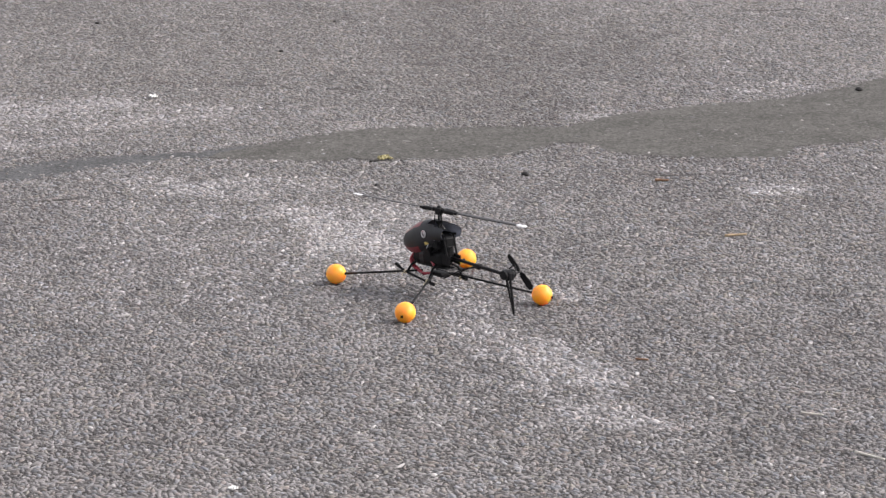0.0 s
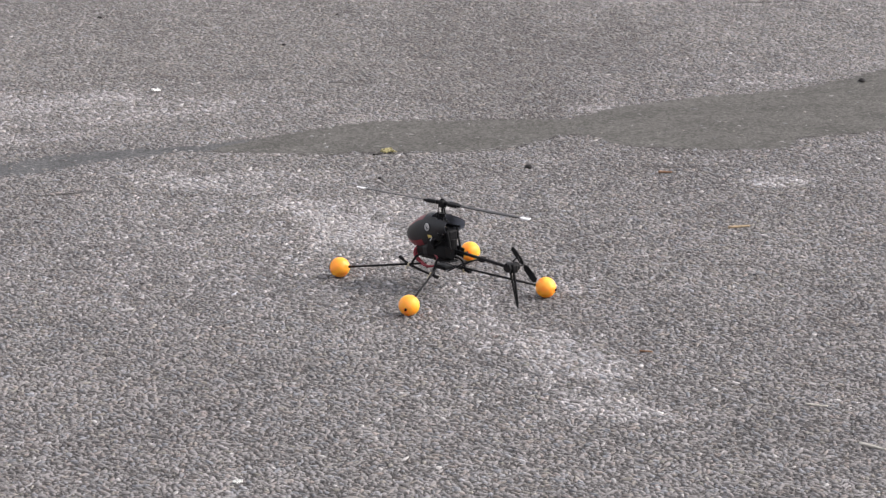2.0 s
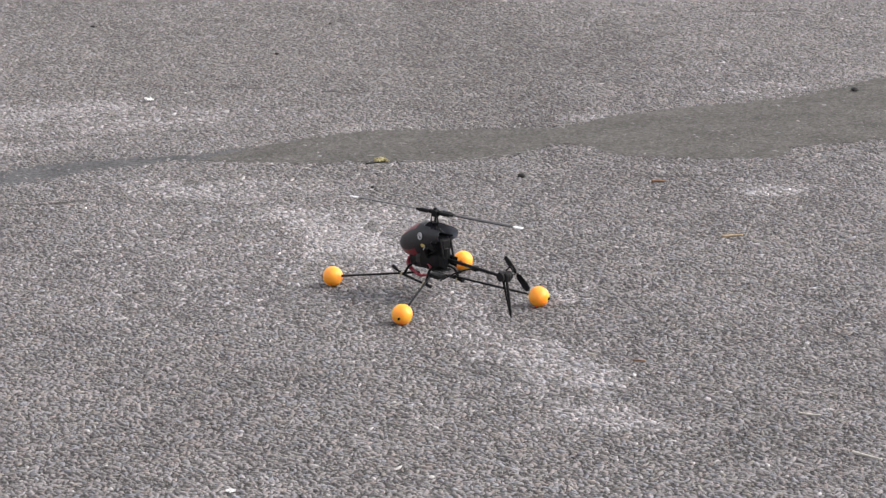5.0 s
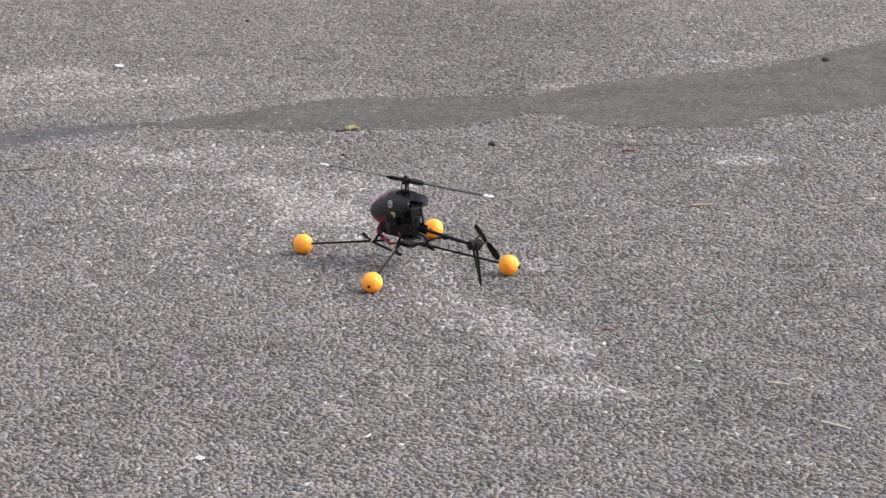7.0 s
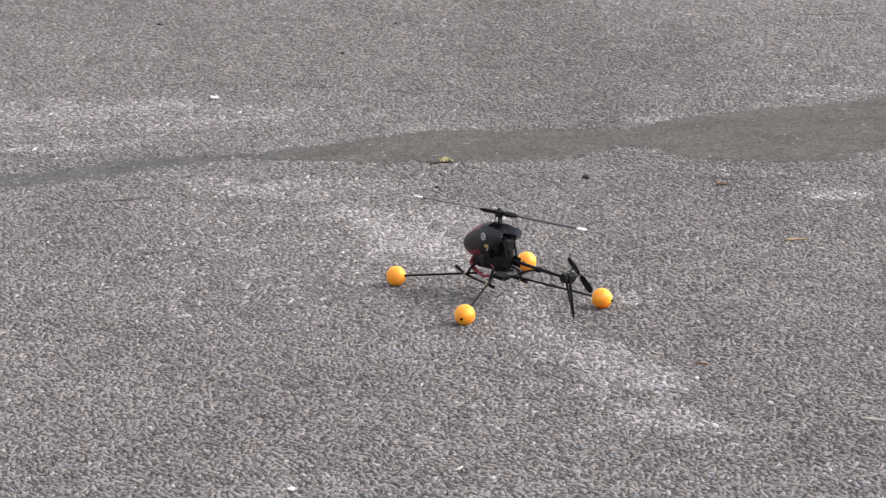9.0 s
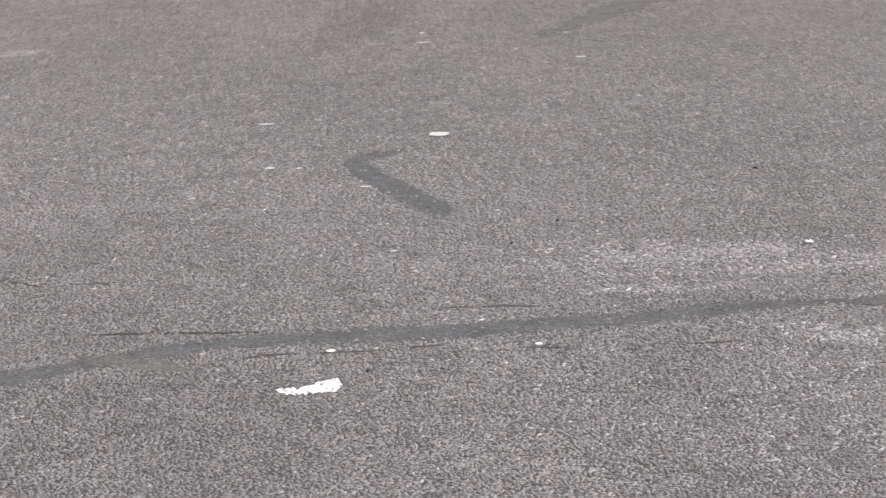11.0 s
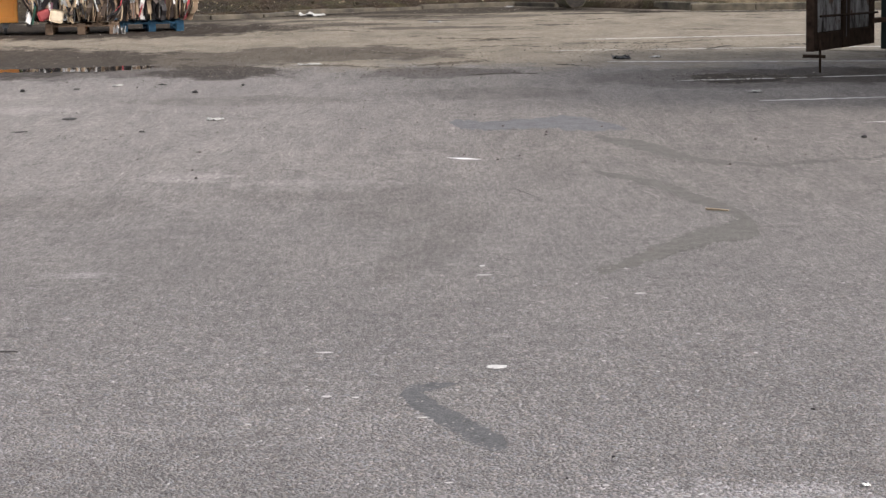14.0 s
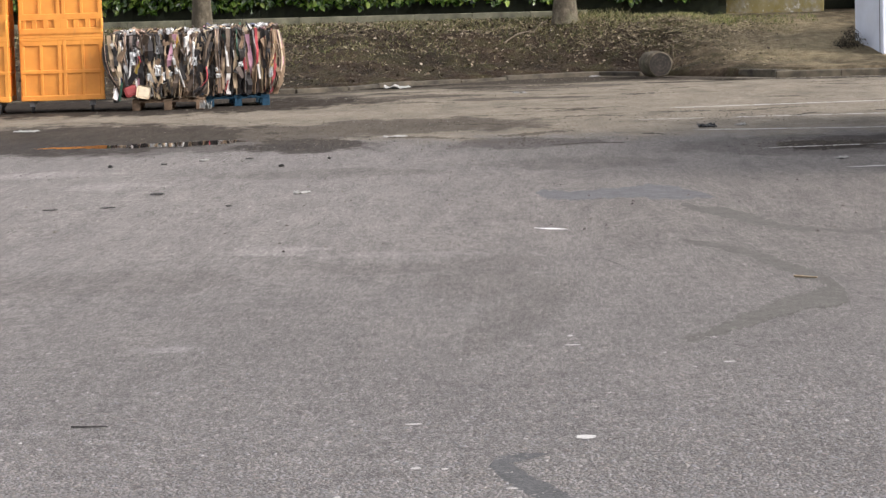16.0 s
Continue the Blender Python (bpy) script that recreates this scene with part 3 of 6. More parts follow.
seal([(-2.33, 10.53, 0.05), (-2.45, 10.5, 0.2), (-2.8, 10.45, 0.5), (-3.4, 10.4, 0.9)], WHITE_PAINT, "tip of a white painted arrow", ragged=0.02, name="paint_mark")
seal([(-2.78, 13.2, 0.1), (-3.0, 13.17, 0.14), (-4.6, 13.0, 0.14)], WHITE_PAINT, "white painted line end", ragged=0.02, name="paint_mark")
mark(-1.535, 6.11, 0.04, 0.06, 0, seed=14)
for a, b, w in (((1.68, 33.66), (4.8, 34.45), 0.13), ((2.25, 31.02), (5.0, 31.1), 0.12), ((1.2, 30.93), (1.97, 31.04), 0.1), ((1.66, 28.5), (4.6, 28.0), 0.12), ((2.08, 25.1), (4.4, 25.7), 0.11), ((2.5, 22.3), (4.3, 22.75), 0.11), ((2.98, 19.9), (4.0, 19.9), 0.1)):
    mid = [(a[0] + (b[0] - a[0]) * k / 6, a[1] + (b[1] - a[1]) * k / 6, w * 0.85) for k in range(7)]
    seal(mid, OLD_PAINT, "worn white parking bay line", ragged=0.045, step=0.03, seed=a[0] * 7, name="parking_line")


# ---- the model helicopter on its training gear, nose away from the camera
HELI = thing("model_helicopter", "black radio-controlled helicopter on four orange practice balls", "helicopter", pose(1.318, 5.130, 0.0, 0, 0, 115.7))


def arm(angle, reach):
    a = radians(angle)
    u = Vector((math.cos(a), math.sin(a), 0))
    tip = u * reach + Vector((0, 0, 0.02))
    inner = u * 0.03 + Vector((0, 0, 0.046))
    b = part("practice_ball", made(ball, tip, 0.0200, 32), ORANGE_BALL, HELI, "orange table-tennis ball", True)
    d = (tip - inner).normalized()
    part("rod", made(rod, inner, tip - d * 0.017, 0.0022), CARBON, HELI, "thin black carbon rod", True)
    part("end_cap", made(rod, tip + d * 0.0185, tip + d * 0.0225, 0.0026), BLACK, b, "black rod end")
    part("collar", made(rod, tip - d * 0.0225, tip - d * 0.0185, 0.0026), BLACK, b, "black rubber collar")


for a, r in ((26.2, 0.2175), (122.6, 0.2034), (-152.7, 0.2175), (-57.3, 0.2020)):
    arm(a, r)
part("hub", made(box, (0, 0, 0.046), (0.034, 0.022, 0.008), bevel=0.002), BLACK, HELI)

# canopy: a tapering shell, open below and behind, with two cheeks beside the mast
CANOPY = [(0.101, 0.103, 0.004, 0.004), (0.097, 0.1025, 0.010, 0.011), (0.087, 0.104, 0.0175, 0.021), (0.070, 0.1075, 0.023, 0.0305), (0.052, 0.114, 0.0258, 0.037), (0.034, 0.121, 0.0272, 0.0375), (0.014, 0.129, 0.0276, 0.034), (-0.006, 0.1355, 0.0272, 0.028), (-0.024, 0.140, 0.0266, 0.022), (-0.036, 0.1425, 0.0262, 0.017)]


def canopy(bm, inset=0.0):
    n, rings = 40, []
    for x, z, w, h in CANOPY:
        w, h = max(w - inset, 0.002), max(h - inset, 0.002)
        rings.append([bm.verts.new((x - inset * 0.3, w * math.copysign(abs(math.cos(a)) ** 0.8, math.cos(a)), z + h * math.sin(a))) for a in (2 * math.pi * k / n for k in range(n))])
    for i, (a, b) in enumerate(zip(rings, rings[1:])):
        for k in range(n):
            ang = (k + 0.5) / n * 360
            top = min(abs(ang - 90), 180)
            low = abs(ang - 270)
            if (i >= 6 and top < 40 + 4 * (i - 6)) or (i >= 2 and low < 14 + 5 * i):
                continue
            f = bm.faces.new((a[k], a[(k + 1) % n], b[(k + 1) % n], b[k]))
            streak = min(abs(ang - 58), abs(ang - 122)) < 13 and 1 < i < 5
            chin = i in (2, 3, 4) and (210 < ang < 245 or 295 < ang < 330)
            f.material_index = 1 if (streak or chin) and inset == 0.0 else 0
    bm.faces.new(rings[0])
    for v in [v for v in bm.verts if not v.link_faces]:
        bm.verts.remove(v)
    return bm


shell = part("canopy", canopy(bmesh.new()), (DARK_GREY, RED), HELI, "dark grey canopy with dark red flashes", True)
part("lining", canopy(bmesh.new(), 0.0011), LINING, shell, "bluish grey inside of the canopy", True)


def ring(bm, c, r, t, rot, seg=20, squash=1.0):
    m = pose(*c, *rot) @ Matrix.Diagonal((1, squash, 1, 1))
    tube(bm, [tuple(m @ Vector((r * math.cos(a), r * math.sin(a), 0))) for a in (2 * math.pi * k / seg for k in range(seg + 1))], t, 6, 0.004)
    return bm


part("emblem", made(ring, (0.0145, 0.0280, 0.1355), 0.0060, 0.0015, (90, 0, 172), 14, 1.15), EMBLEM, shell, "small pale ring emblem")
part("emblem_bar", made(rod, (0.0125, 0.0274, 0.1335), (0.0165, 0.0274, 0.1395), 0.0012, seg=6), EMBLEM, shell)
# main frame, motor, servos, battery
part("main_frame", made(box, (-0.004, 0, 0.104), (0.056, 0.023, 0.058), bevel=0.004), BLACK, HELI)
for s in (1, -1):
    part("side_plate", made(box, (-0.012, s * 0.0125, 0.088), (0.072, 0.002, 0.022), (0, -8, 0), bevel=0.0008), BLACK, HELI)
    part("frame_post", made(rod, (-0.040, s * 0.012, 0.082), (-0.026, s * 0.013, 0.140), 0.0022, seg=8), BLACK, HELI)
    part("frame_post", made(rod, (0.016, s * 0.012, 0.082), (0.010, s * 0.013, 0.134), 0.0022, seg=8), BLACK, HELI)
    part("upper_rail", made(box, (-0.012, s * 0.0135, 0.1365), (0.046, 0.003, 0.005), (0, 6, 0), bevel=0.001), BLACK, HELI)
part("circuit_board", made(box, (0.022, 0, 0.098), (0.032, 0.030, 0.005), (0, -6, 0), bevel=0.001), BLACK, HELI, "black receiver board")
part("belly_tray", made(box, (0.010, 0, 0.0625), (0.086, 0.022, 0.004), (0, 3, 0), bevel=0.0015), BLACK, HELI)
motor = part("motor", made(rod, (-0.024, 0, 0.084), (-0.024, 0, 0.112), 0.0115, seg=18), BLACK, HELI, "black outrunner motor")
part("motor_cap", made(rod, (-0.024, 0, 0.1125), (-0.024, 0, 0.1165), 0.0085, 0.0065, seg=18), DARK_GREY, motor)
part("pinion", made(rod, (-0.024, 0, 0.117), (-0.024, 0, 0.127), 0.003, seg=10), DARK_GREY, motor)
for x, y, z in ((0.010, 0.0185, 0.098), (-0.012, 0.0175, 0.119), (-0.012, -0.0175, 0.117)):
    servo = part("servo", made(box, (x, y, z), (0.019, 0.009, 0.020), bevel=0.001), BLACK, HELI, "small black servo")
    part("servo_case", made(box, (x, y, z + 0.0115), (0.024, 0.009, 0.0022), bevel=0.0004), DARK_GREY, servo)
    part("servo_horn", made(box, (x - 0.005, y + math.copysign(0.0065, y), z + 0.004), (0.004, 0.0022, 0.013), (0, 25, 0), bevel=0.0008), BLACK, servo)
    part("push_rod", made(rod, (x - 0.003, y + math.copysign(0.0078, y), z + 0.008), (0.0, y * 0.55, 0.1475), 0.0008, seg=6), STEEL, servo, "thin steel push rod")
part("connector", made(box, (0.0095, 0.0235, 0.1165), (0.010, 0.005, 0.0075), (0, 28, 10), bevel=0.001), YELLOW, HELI, "yellow plug")
part("battery", made(box, (0.020, 0, 0.0805), (0.094, 0.034, 0.038), (0, 5, 0), bevel=0.012, seg=4), BLACK, HELI, "black battery pack", True)
part("battery_strap", made(box, (0.034, 0, 0.079), (0.012, 0.0355, 0.0355), (0, 7, 0), bevel=0.012, seg=3), DARK_GREY, HELI, "dark hook-and-loop strap")
gear = part("main_gear", made(rod, (-0.002, 0, 0.1285), (-0.002, 0, 0.1310), 0.021, seg=36), BLACK, HELI)
part("gear_hub", made(rod, (-0.002, 0, 0.1250), (-0.002, 0, 0.1345), 0.0055, seg=14), BEIGE, gear, "beige nylon gear hub")
bm = bmesh.new()
for k in range(5):
    tube(bm, [(0.012 - 0.006 * k, 0.016, 0.090 + 0.003 * k), (-0.006 - 0.004 * k, 0.0215, 0.100 + 0.004 * k), (-0.022, 0.0185 + 0.001 * k, 0.108 + 0.006 * k), (-0.030, 0.010, 0.122 + 0.002 * k)], 0.0009, 6, 0.006)
part("servo_lead", bm, BLACK, HELI, "bundle of thin black leads", True)
part("mast", made(rod, (0, 0, 0.06), (0, 0, 0.190), 0.0024), BLACK, HELI, "black rotor mast", True)
part("swashplate", made(rod, (0, 0, 0.1425), (0, 0, 0.1475), 0.010, seg=18), BLACK, HELI)
bm = bmesh.new()
for k in range(3):
    a = radians(40 + 120 * k)
    rod(bm, (0.010 * math.cos(a), 0.010 * math.sin(a), 0.146), (0.0075 * math.cos(a + 0.4), 0.0075 * math.sin(a + 0.4), 0.180), 0.0008, seg=6)
part("linkage", bm, BLACK, HELI)
head = part("rotor_head", made(box, (0, 0, 0.184), (0.013, 0.013, 0.016), bevel=0.003), BLACK, HELI)
part("head_button", made(rod, (0, 0, 0.191), (0, 0, 0.1955), 0.0045, 0.003, seg=12), BLACK, head)
part("wash_out", made(rod, (0, 0, 0.156), (0, 0, 0.164), 0.006, 0.0075, seg=14), BLACK, HELI)
# two blades at rest, the disc tilted a little
TURN, DISC = 203.0, 0.186
bm = bmesh.new()
for s in (1, -1):
    a = radians(TURN + (0 if s > 0 else 180))
    u = Vector((math.cos(a), math.sin(a), -0.085 * s)).normalized()
    for r0, r1, wide, tall in ((0.004, 0.014, 0.008, 0.009), (0.012, 0.034, 0.014, 0.008), (0.032, 0.040, 0.010, 0.005)):
        flat = made(box, (0, 0, 0), (r1 - r0, wide, tall), bevel=tall * 0.35)
        flat.transform(Matrix.Translation(u * (r0 + r1) / 2 + Vector((0, 0, DISC))) @ Matrix.Rotation(a, 4, "Z") @ Matrix.Rotation(radians(4.9 * s), 4, "Y") @ Matrix.Rotation(radians(10), 4, "X"))
        spare = bpy.data.meshes.new("grip_half")
        flat.to_mesh(spare)
        bm.from_mesh(spare)
        bpy.data.meshes.remove(spare)
        flat.free()
part("blade_grip", bm, BLACK, HELI)


def blade(bm, turn, r0, r1, chord, z0, z1, thick=0.0014):
    m = Matrix.Rotation(radians(turn), 4, "Z")
    secs = []
    n = 14
    for i in range(n + 1):
        t = i / n
        r = r0 + (r1 - r0) * t
        c = chord * (0.55 + 0.45 * min(1, t * 5)) * (1.0 if t < 0.97 else 0.8)
        z = z0 + (z1 - z0) * t
        prof = [(-0.5, 0), (-0.25, 0.9), (0.1, 1.0), (0.4, 0.5), (0.5, 0), (0.1, -0.5), (-0.25, -0.4)]
        secs.append([bm.verts.new(m @ Vector((r, c * px, z + thick * pz + 0.12 * c * px))) for px, pz in prof])
    for a, b in zip(secs, secs[1:]):
        for k in range(7):
            bm.faces.new((a[k], a[(k + 1) % 7], b[(k + 1) % 7], b[k]))
    bm.faces.new(secs[0])
    bm.faces.new(secs[-1][::-1])
    return bm


for turn, sink in ((TURN, 0.085), (TURN + 180, -0.085)):
    b = part("rotor_blade", made(blade, turn, 0.036, 0.166, 0.0125, DISC - 0.036 * sink, DISC - 0.166 * sink), SMOKE, HELI, "thin grey rotor blade", True)
    part("blade_tip", made(blade, turn, 0.1662, 0.186, 0.0115, DISC - 0.1662 * sink, DISC - 0.186 * sink), WHITE_TIP, b, "white blade tip", True)

# tail boom, struts, tail rotor and fin
part("tail_boom", made(rod, (-0.024, 0, 0.097), (-0.196, 0, 0.098), 0.0034, seg=12), CARBON, HELI, "black carbon tail boom", True)
part("boom_strut", made(tube, [(-0.028, 0.013, 0.052), (-0.08, 0.006, 0.084), (-0.115, 0.003, 0.0955)], 0.0016, 7), CARBON, HELI, "", True)
part("boom_strut", made(tube, [(-0.028, -0.013, 0.052), (-0.08, -0.006, 0.084), (-0.115, -0.003, 0.0955)], 0.0016, 7), CARBON, HELI, "", True)
part("strut_clamp", made(box, (-0.115, 0, 0.097), (0.012, 0.011, 0.011), bevel=0.002), BLACK, HELI)
tailcase = part("tail_case", made(box, (-0.198, 0, 0.099), (0.024, 0.016, 0.020), bevel=0.004), BLACK, HELI)
part("tail_motor", made(rod, (-0.198, -0.013, 0.100), (-0.198, 0.012, 0.100), 0.0095, seg=18), BLACK, HELI)
part("pitch_lever", made(tube, [(-0.190, -0.010, 0.108), (-0.198, -0.016, 0.118), (-0.207, -0.012, 0.110)], 0.0014, 6), BLACK, HELI)
part("tail_shaft", made(rod, (-0.200, -0.010, 0.100), (-0.200, -0.032, 0.100), 0.0018, seg=8), BLACK, HELI)


def fin(bm, pts, off=0.0):
    a = [bm.verts.new((x, off - 0.0012, z)) for x, z in pts]
    b = [bm.verts.new((x, off + 0.0012, z)) for x, z in pts]
    bm.faces.new(a)
    bm.faces.new(b[::-1])
    n = len(pts)
    for k in range(n):
        bm.faces.new((a[k], b[k], b[(k + 1) % n], a[(k + 1) % n]))
    return bm


tail_fin = part("tail_fin", made(fin, [(-0.190, 0.094), (-0.1955, 0.094), (-0.2115, 0.030), (-0.2135, 0.016), (-0.2105, 0.026)]), BLACK, HELI, "narrow forked black tail fin pointing down")
part("fin_prong", made(fin, [(-0.2005, 0.094), (-0.206, 0.094), (-0.2155, 0.030), (-0.2150, 0.014), (-0.2125, 0.030)]), BLACK, tail_fin)
for z, x0, x1 in ((0.076, -0.193, -0.204), (0.052, -0.200, -0.209)):
    part("fin_web", made(rod, (x0, 0, z), (x1, 0, z - 0.004), 0.0012, seg=6), BLACK, tail_fin)


def tail_blade(bm, up):
    m = pose(-0.200, -0.029, 0.100, 0, 139 + (0 if up else 180), 0)
    prof = [(0.002, 0.003), (0.010, 0.0065), (0.030, 0.0075), (0.042, 0.006), (0.045, 0.0)]
    line = [(r, w) for r, w in prof] + [(r, -w) for r, w in prof[::-1] if w > 0]
    a = [bm.verts.new(m @ Vector((r, -0.0006 + w * 0.15, w))) for r, w in line]
    b = [bm.verts.new(m @ Vector((r, 0.0006 + w * 0.15, w))) for r, w in line]
    bm.faces.new(a)
    bm.faces.new(b[::-1])
    n = len(line)
    for k in range(n):
        bm.faces.new((a[k], b[k], b[(k + 1) % n], a[(k + 1) % n]))
    return bm


part("tail_rotor_blade", made(tail_blade, True), BLACK, HELI)
part("tail_rotor_blade", made(tail_blade, False), BLACK, HELI)

# skids with their struts, tied to the rods
for s, line in ((1, [(0.088, 0.033, 0.0535), (0.078, 0.033, 0.0485), (0.064, 0.033, 0.0445), (0.030, 0.033, 0.039), (-0.018, 0.033, 0.0335)]), (-1, [(0.080, -0.033, 0.052), (0.068, -0.033, 0.0455), (0.042, -0.033, 0.0395), (0.0, -0.033, 0.038), (-0.038, -0.033, 0.0365)])):
    sk = part("skid", made(tube, line, 0.0026, 8), BLACK, HELI, "", True)
    part("skid_cap", made(rod, (line[0][0] + 0.004, line[0][1], line[0][2] + 0.002), (line[0][0] - 0.006, line[0][1], line[0][2] - 0.003), 0.0036, seg=10), BLACK, sk)
    part("skid_cap", made(rod, (line[-1][0] + 0.006, line[-1][1], line[-1][2] + 0.001), (line[-1][0] - 0.004, line[-1][1], line[-1][2] - 0.0005), 0.0035, seg=10), BLACK, sk)
    for x, zz in ((0.058, 0.0435), (-0.008 if s > 0 else -0.030, 0.036)):
        part("skid_strut", made(tube, [(x * 0.75, s * 0.011, 0.070), (x * 0.92, s * 0.024, 0.062), (x, s * 0.033, zz)], 0.0027, 8), BLACK, HELI, "", True)
        part("cable_tie", made(rod, (x + 0.004, s * 0.033, zz), (x + 0.007, s * 0.033, zz + 0.0005), 0.0046, seg=10), BEIGE, sk, "beige cable tie")
        part("tie_end", made(tube, [(x + 0.006, s * 0.036, zz), (x + 0.008, s * 0.040, zz - 0.005), (x + 0.004, s * 0.043, zz - 0.008)], 0.0009, 6), BEIGE, sk, "loose beige tie end")
part("power_lead", made(tube, [(0.056, 0.010, 0.086), (0.062, 0.015, 0.0785), (0.0655, 0.018, 0.067), (0.055, 0.020, 0.055), (0.030, 0.022, 0.0465), (0.006, 0.022, 0.0500)], 0.0027, 8), WIRE_RED, HELI, "dark red battery lead", True)
part("power_lead", made(tube, [(0.060, 0.006, 0.084), (0.066, 0.010, 0.072), (0.058, 0.016, 0.058), (0.036, 0.020, 0.050), (0.020, 0.022, 0.0445)], 0.0027, 8), WIRE_RED, HELI, "dark red battery lead", True)
part("power_lead", made(tube, [(0.014, 0.012, 0.079), (0.006, 0.015, 0.074), (-0.0046, 0.018, 0.068), (-0.0006, 0.022, 0.0535), (0.0217, 0.022, 0.0445)], 0.0022, 8), WIRE_RED, HELI, "dark red battery lead", True)

# the fuselage sits low between the skids
for ob in HELI.children:
    base = ob.name.split(".")[0]
    if base in ("practice_ball", "rod"):
        continue
    tail = base in ("tail_boom", "boom_strut", "strut_clamp", "tail_case", "tail_motor", "pitch_lever", "tail_shaft", "tail_fin", "tail_rotor_blade")
    for o in (ob, *ob.children):
        for v in o.data.vertices:
            k = min(1.0, max(0.0, (-v.co.x - 0.03) / 0.15)) if tail else 0.0
            v.co.z = v.co.z * 0.91 - 0.007 * (1.0 if tail else 0.0) - 0.004 * k
            v.co.x -= 0.0033 + 0.002 * k
            v.co.y -= 0.0038


# ---- the wall that closes the yard behind the camera
def facade():
    m = Mat("grey_render", 0.9)
    c = m.ramp(m.noise(0.6, 5, 0.65), (0.3, (0.36, 0.35, 0.33)), (0.7, (0.46, 0.45, 0.43)))
    m.bump(m.noise(40, 3), 0.3, 0.004)
    return m.done(c)


wall_behind = part("wall_south", made(box, (0, -17, 3.5), (140, 4, 7.02)), facade())
tagged(wall_behind, "plain grey rendered wall closing the yard", "wall", kind="structure")

# invented wall out of view, added to shade the yard by the container
wall_east = part("wall_east", made(box, (6.1, 23.95, 2.2), (0.3, 6.7, 4.42)), wall_behind.data.materials[0])
tagged(wall_east, "added plain grey wall out of view that shades the yard", "wall", kind="structure")


# ---- bank, kerb and path at the far end
KERB = [(-22, 39.2), (-9, 40.2), (-3.5, 41.6), (-2.0, 43.7), (-0.7, 44.9), (1.1, 46.3), (2.2, 45.2), (3.45, 43.75), (9, 43.9), (22, 44.2)]
TOP_Y = 48.6


def kerb_y(x):
    return float(np.interp(x, [p[0] for p in KERB], [p[1] for p in KERB]))


def smooth(t):
    t = min(1.0, max(0.0, t))
    return t * t * (3 - 2 * t)


def bank_z(x, y):
    t = (y - kerb_y(x)) / (TOP_Y - kerb_y(x))
    lump = 0.09 * noise.noise((x * 1.7, y * 1.7, 2)) + 0.075 * noise.noise((x * 4.5, y * 4, 7)) + 0.03 * noise.noise((x * 11, y * 9, 5))
    steep = 0.05 + 0.86 * smooth(t * 0.86 + 0.07)
    lump *= 1 - 0.75 * smooth((t - 0.7) / 0.3)
    path = 0.12 + 0.80 * smooth((y - 43.7) / 6.5)
    side = smooth((x - 2.4) / 1.3)
    return (steep * (1 - side) + path * side) + lump * min(1, max(0, t * 6)) * (1 - 0.6 * side)


def bank(bm):
    xs = [-22 + 44 * i / 260 for i in range(261)]
    rows = []
    for x in xs:
        k = kerb_y(x) + 0.1
        col = []
        for j in range(41):
            y = k + (53 - k) * (j / 40) ** 1.1
            col.append(bm.verts.new((x, y, bank_z(x, y) if j else -0.02)))
        rows.append(col)
    for a, b in zip(rows, rows[1:]):
        for p in range(40):
            bm.faces.new((a[p], b[p], b[p + 1], a[p + 1]))
    return bm


def earth():
    m = Mat("trodden_earth", 0.95, 0, 0.2)
    c = m.ramp(m.noise(2.6, 6, 0.7), (0.3, (0.016, 0.010, 0.0065)), (0.55, (0.040, 0.0265, 0.0165)), (0.75, (0.072, 0.051, 0.033)))
    speck = m.cells(26)
    c = m.mix(m.ramp(m.value(speck), (0.72, 0.0), (0.85, 0.6)), c, (0.088, 0.068, 0.046))
    turf = m.ramp(m.noise(1.6, 5, 0.75), (0.45, 0.0), (0.62, 0.55))
    c = m.mix(turf, c, (0.050, 0.048, 0.018))
    # bare sandy footpath
    c = m.mix(m.spot(4.55, 47.7, 1.9, 3.4, 8, soft=0.75, ragged=0.5, grain=1.6), c, m.ramp(m.noise(6, 5, 0.7), (0.3, (0.165, 0.130, 0.078)), (0.7, (0.325, 0.268, 0.172))))
    c = m.mix(1.0, c, m.ramp(m.noise(0.9, 5, 0.7), (0.32, 0.55), (0.5, 1.0), (0.68, 1.5)), "MULTIPLY")
    m.bump(m.noise(11, 6, 0.75), 1.0, 0.12)
    return m.done(c)


tagged(part("bank", bank(bmesh.new()), earth(), smooth=True), "earth bank with dead leaves and thin grass", "bank", kind="structure")

STONE = plastic("grey_kerb_stone", (0.058, 0.049, 0.036), 0.94, 0.85, 3)
kerb = thing("kerb", "weathered grey kerb stones half buried in soil", "kerb", kind="structure")
line = spline([(x, y) for x, y in KERB[1:7]], 0.05)
run = [0.0]
for a, b in zip(line, line[1:]):
    run.append(run[-1] + float(np.linalg.norm(b - a)))
rng = random.Random(4)
s = 0.0
while s + 0.95 < run[-1]:
    p, q = [np.array([np.interp(v, run, [w[i] for w in line]) for i in (0, 1)]) for v in (s, s + 0.95)]
    mid, ang = (p + q) / 2, math.degrees(math.atan2(*(q - p)[::-1]))
    part("kerb_stone", made(box, (mid[0], mid[1], rng.uniform(-0.045, 0.012)), (0.957, 0.14, 0.13), (rng.uniform(-3, 3), 0, ang + rng.uniform(-1, 1)), 0.012, 1), STONE, kerb)
    s += 0.965
PALE_STONE = plastic("pale_kerb_stone", (0.078, 0.066, 0.047), 0.94, 0.75, 4)
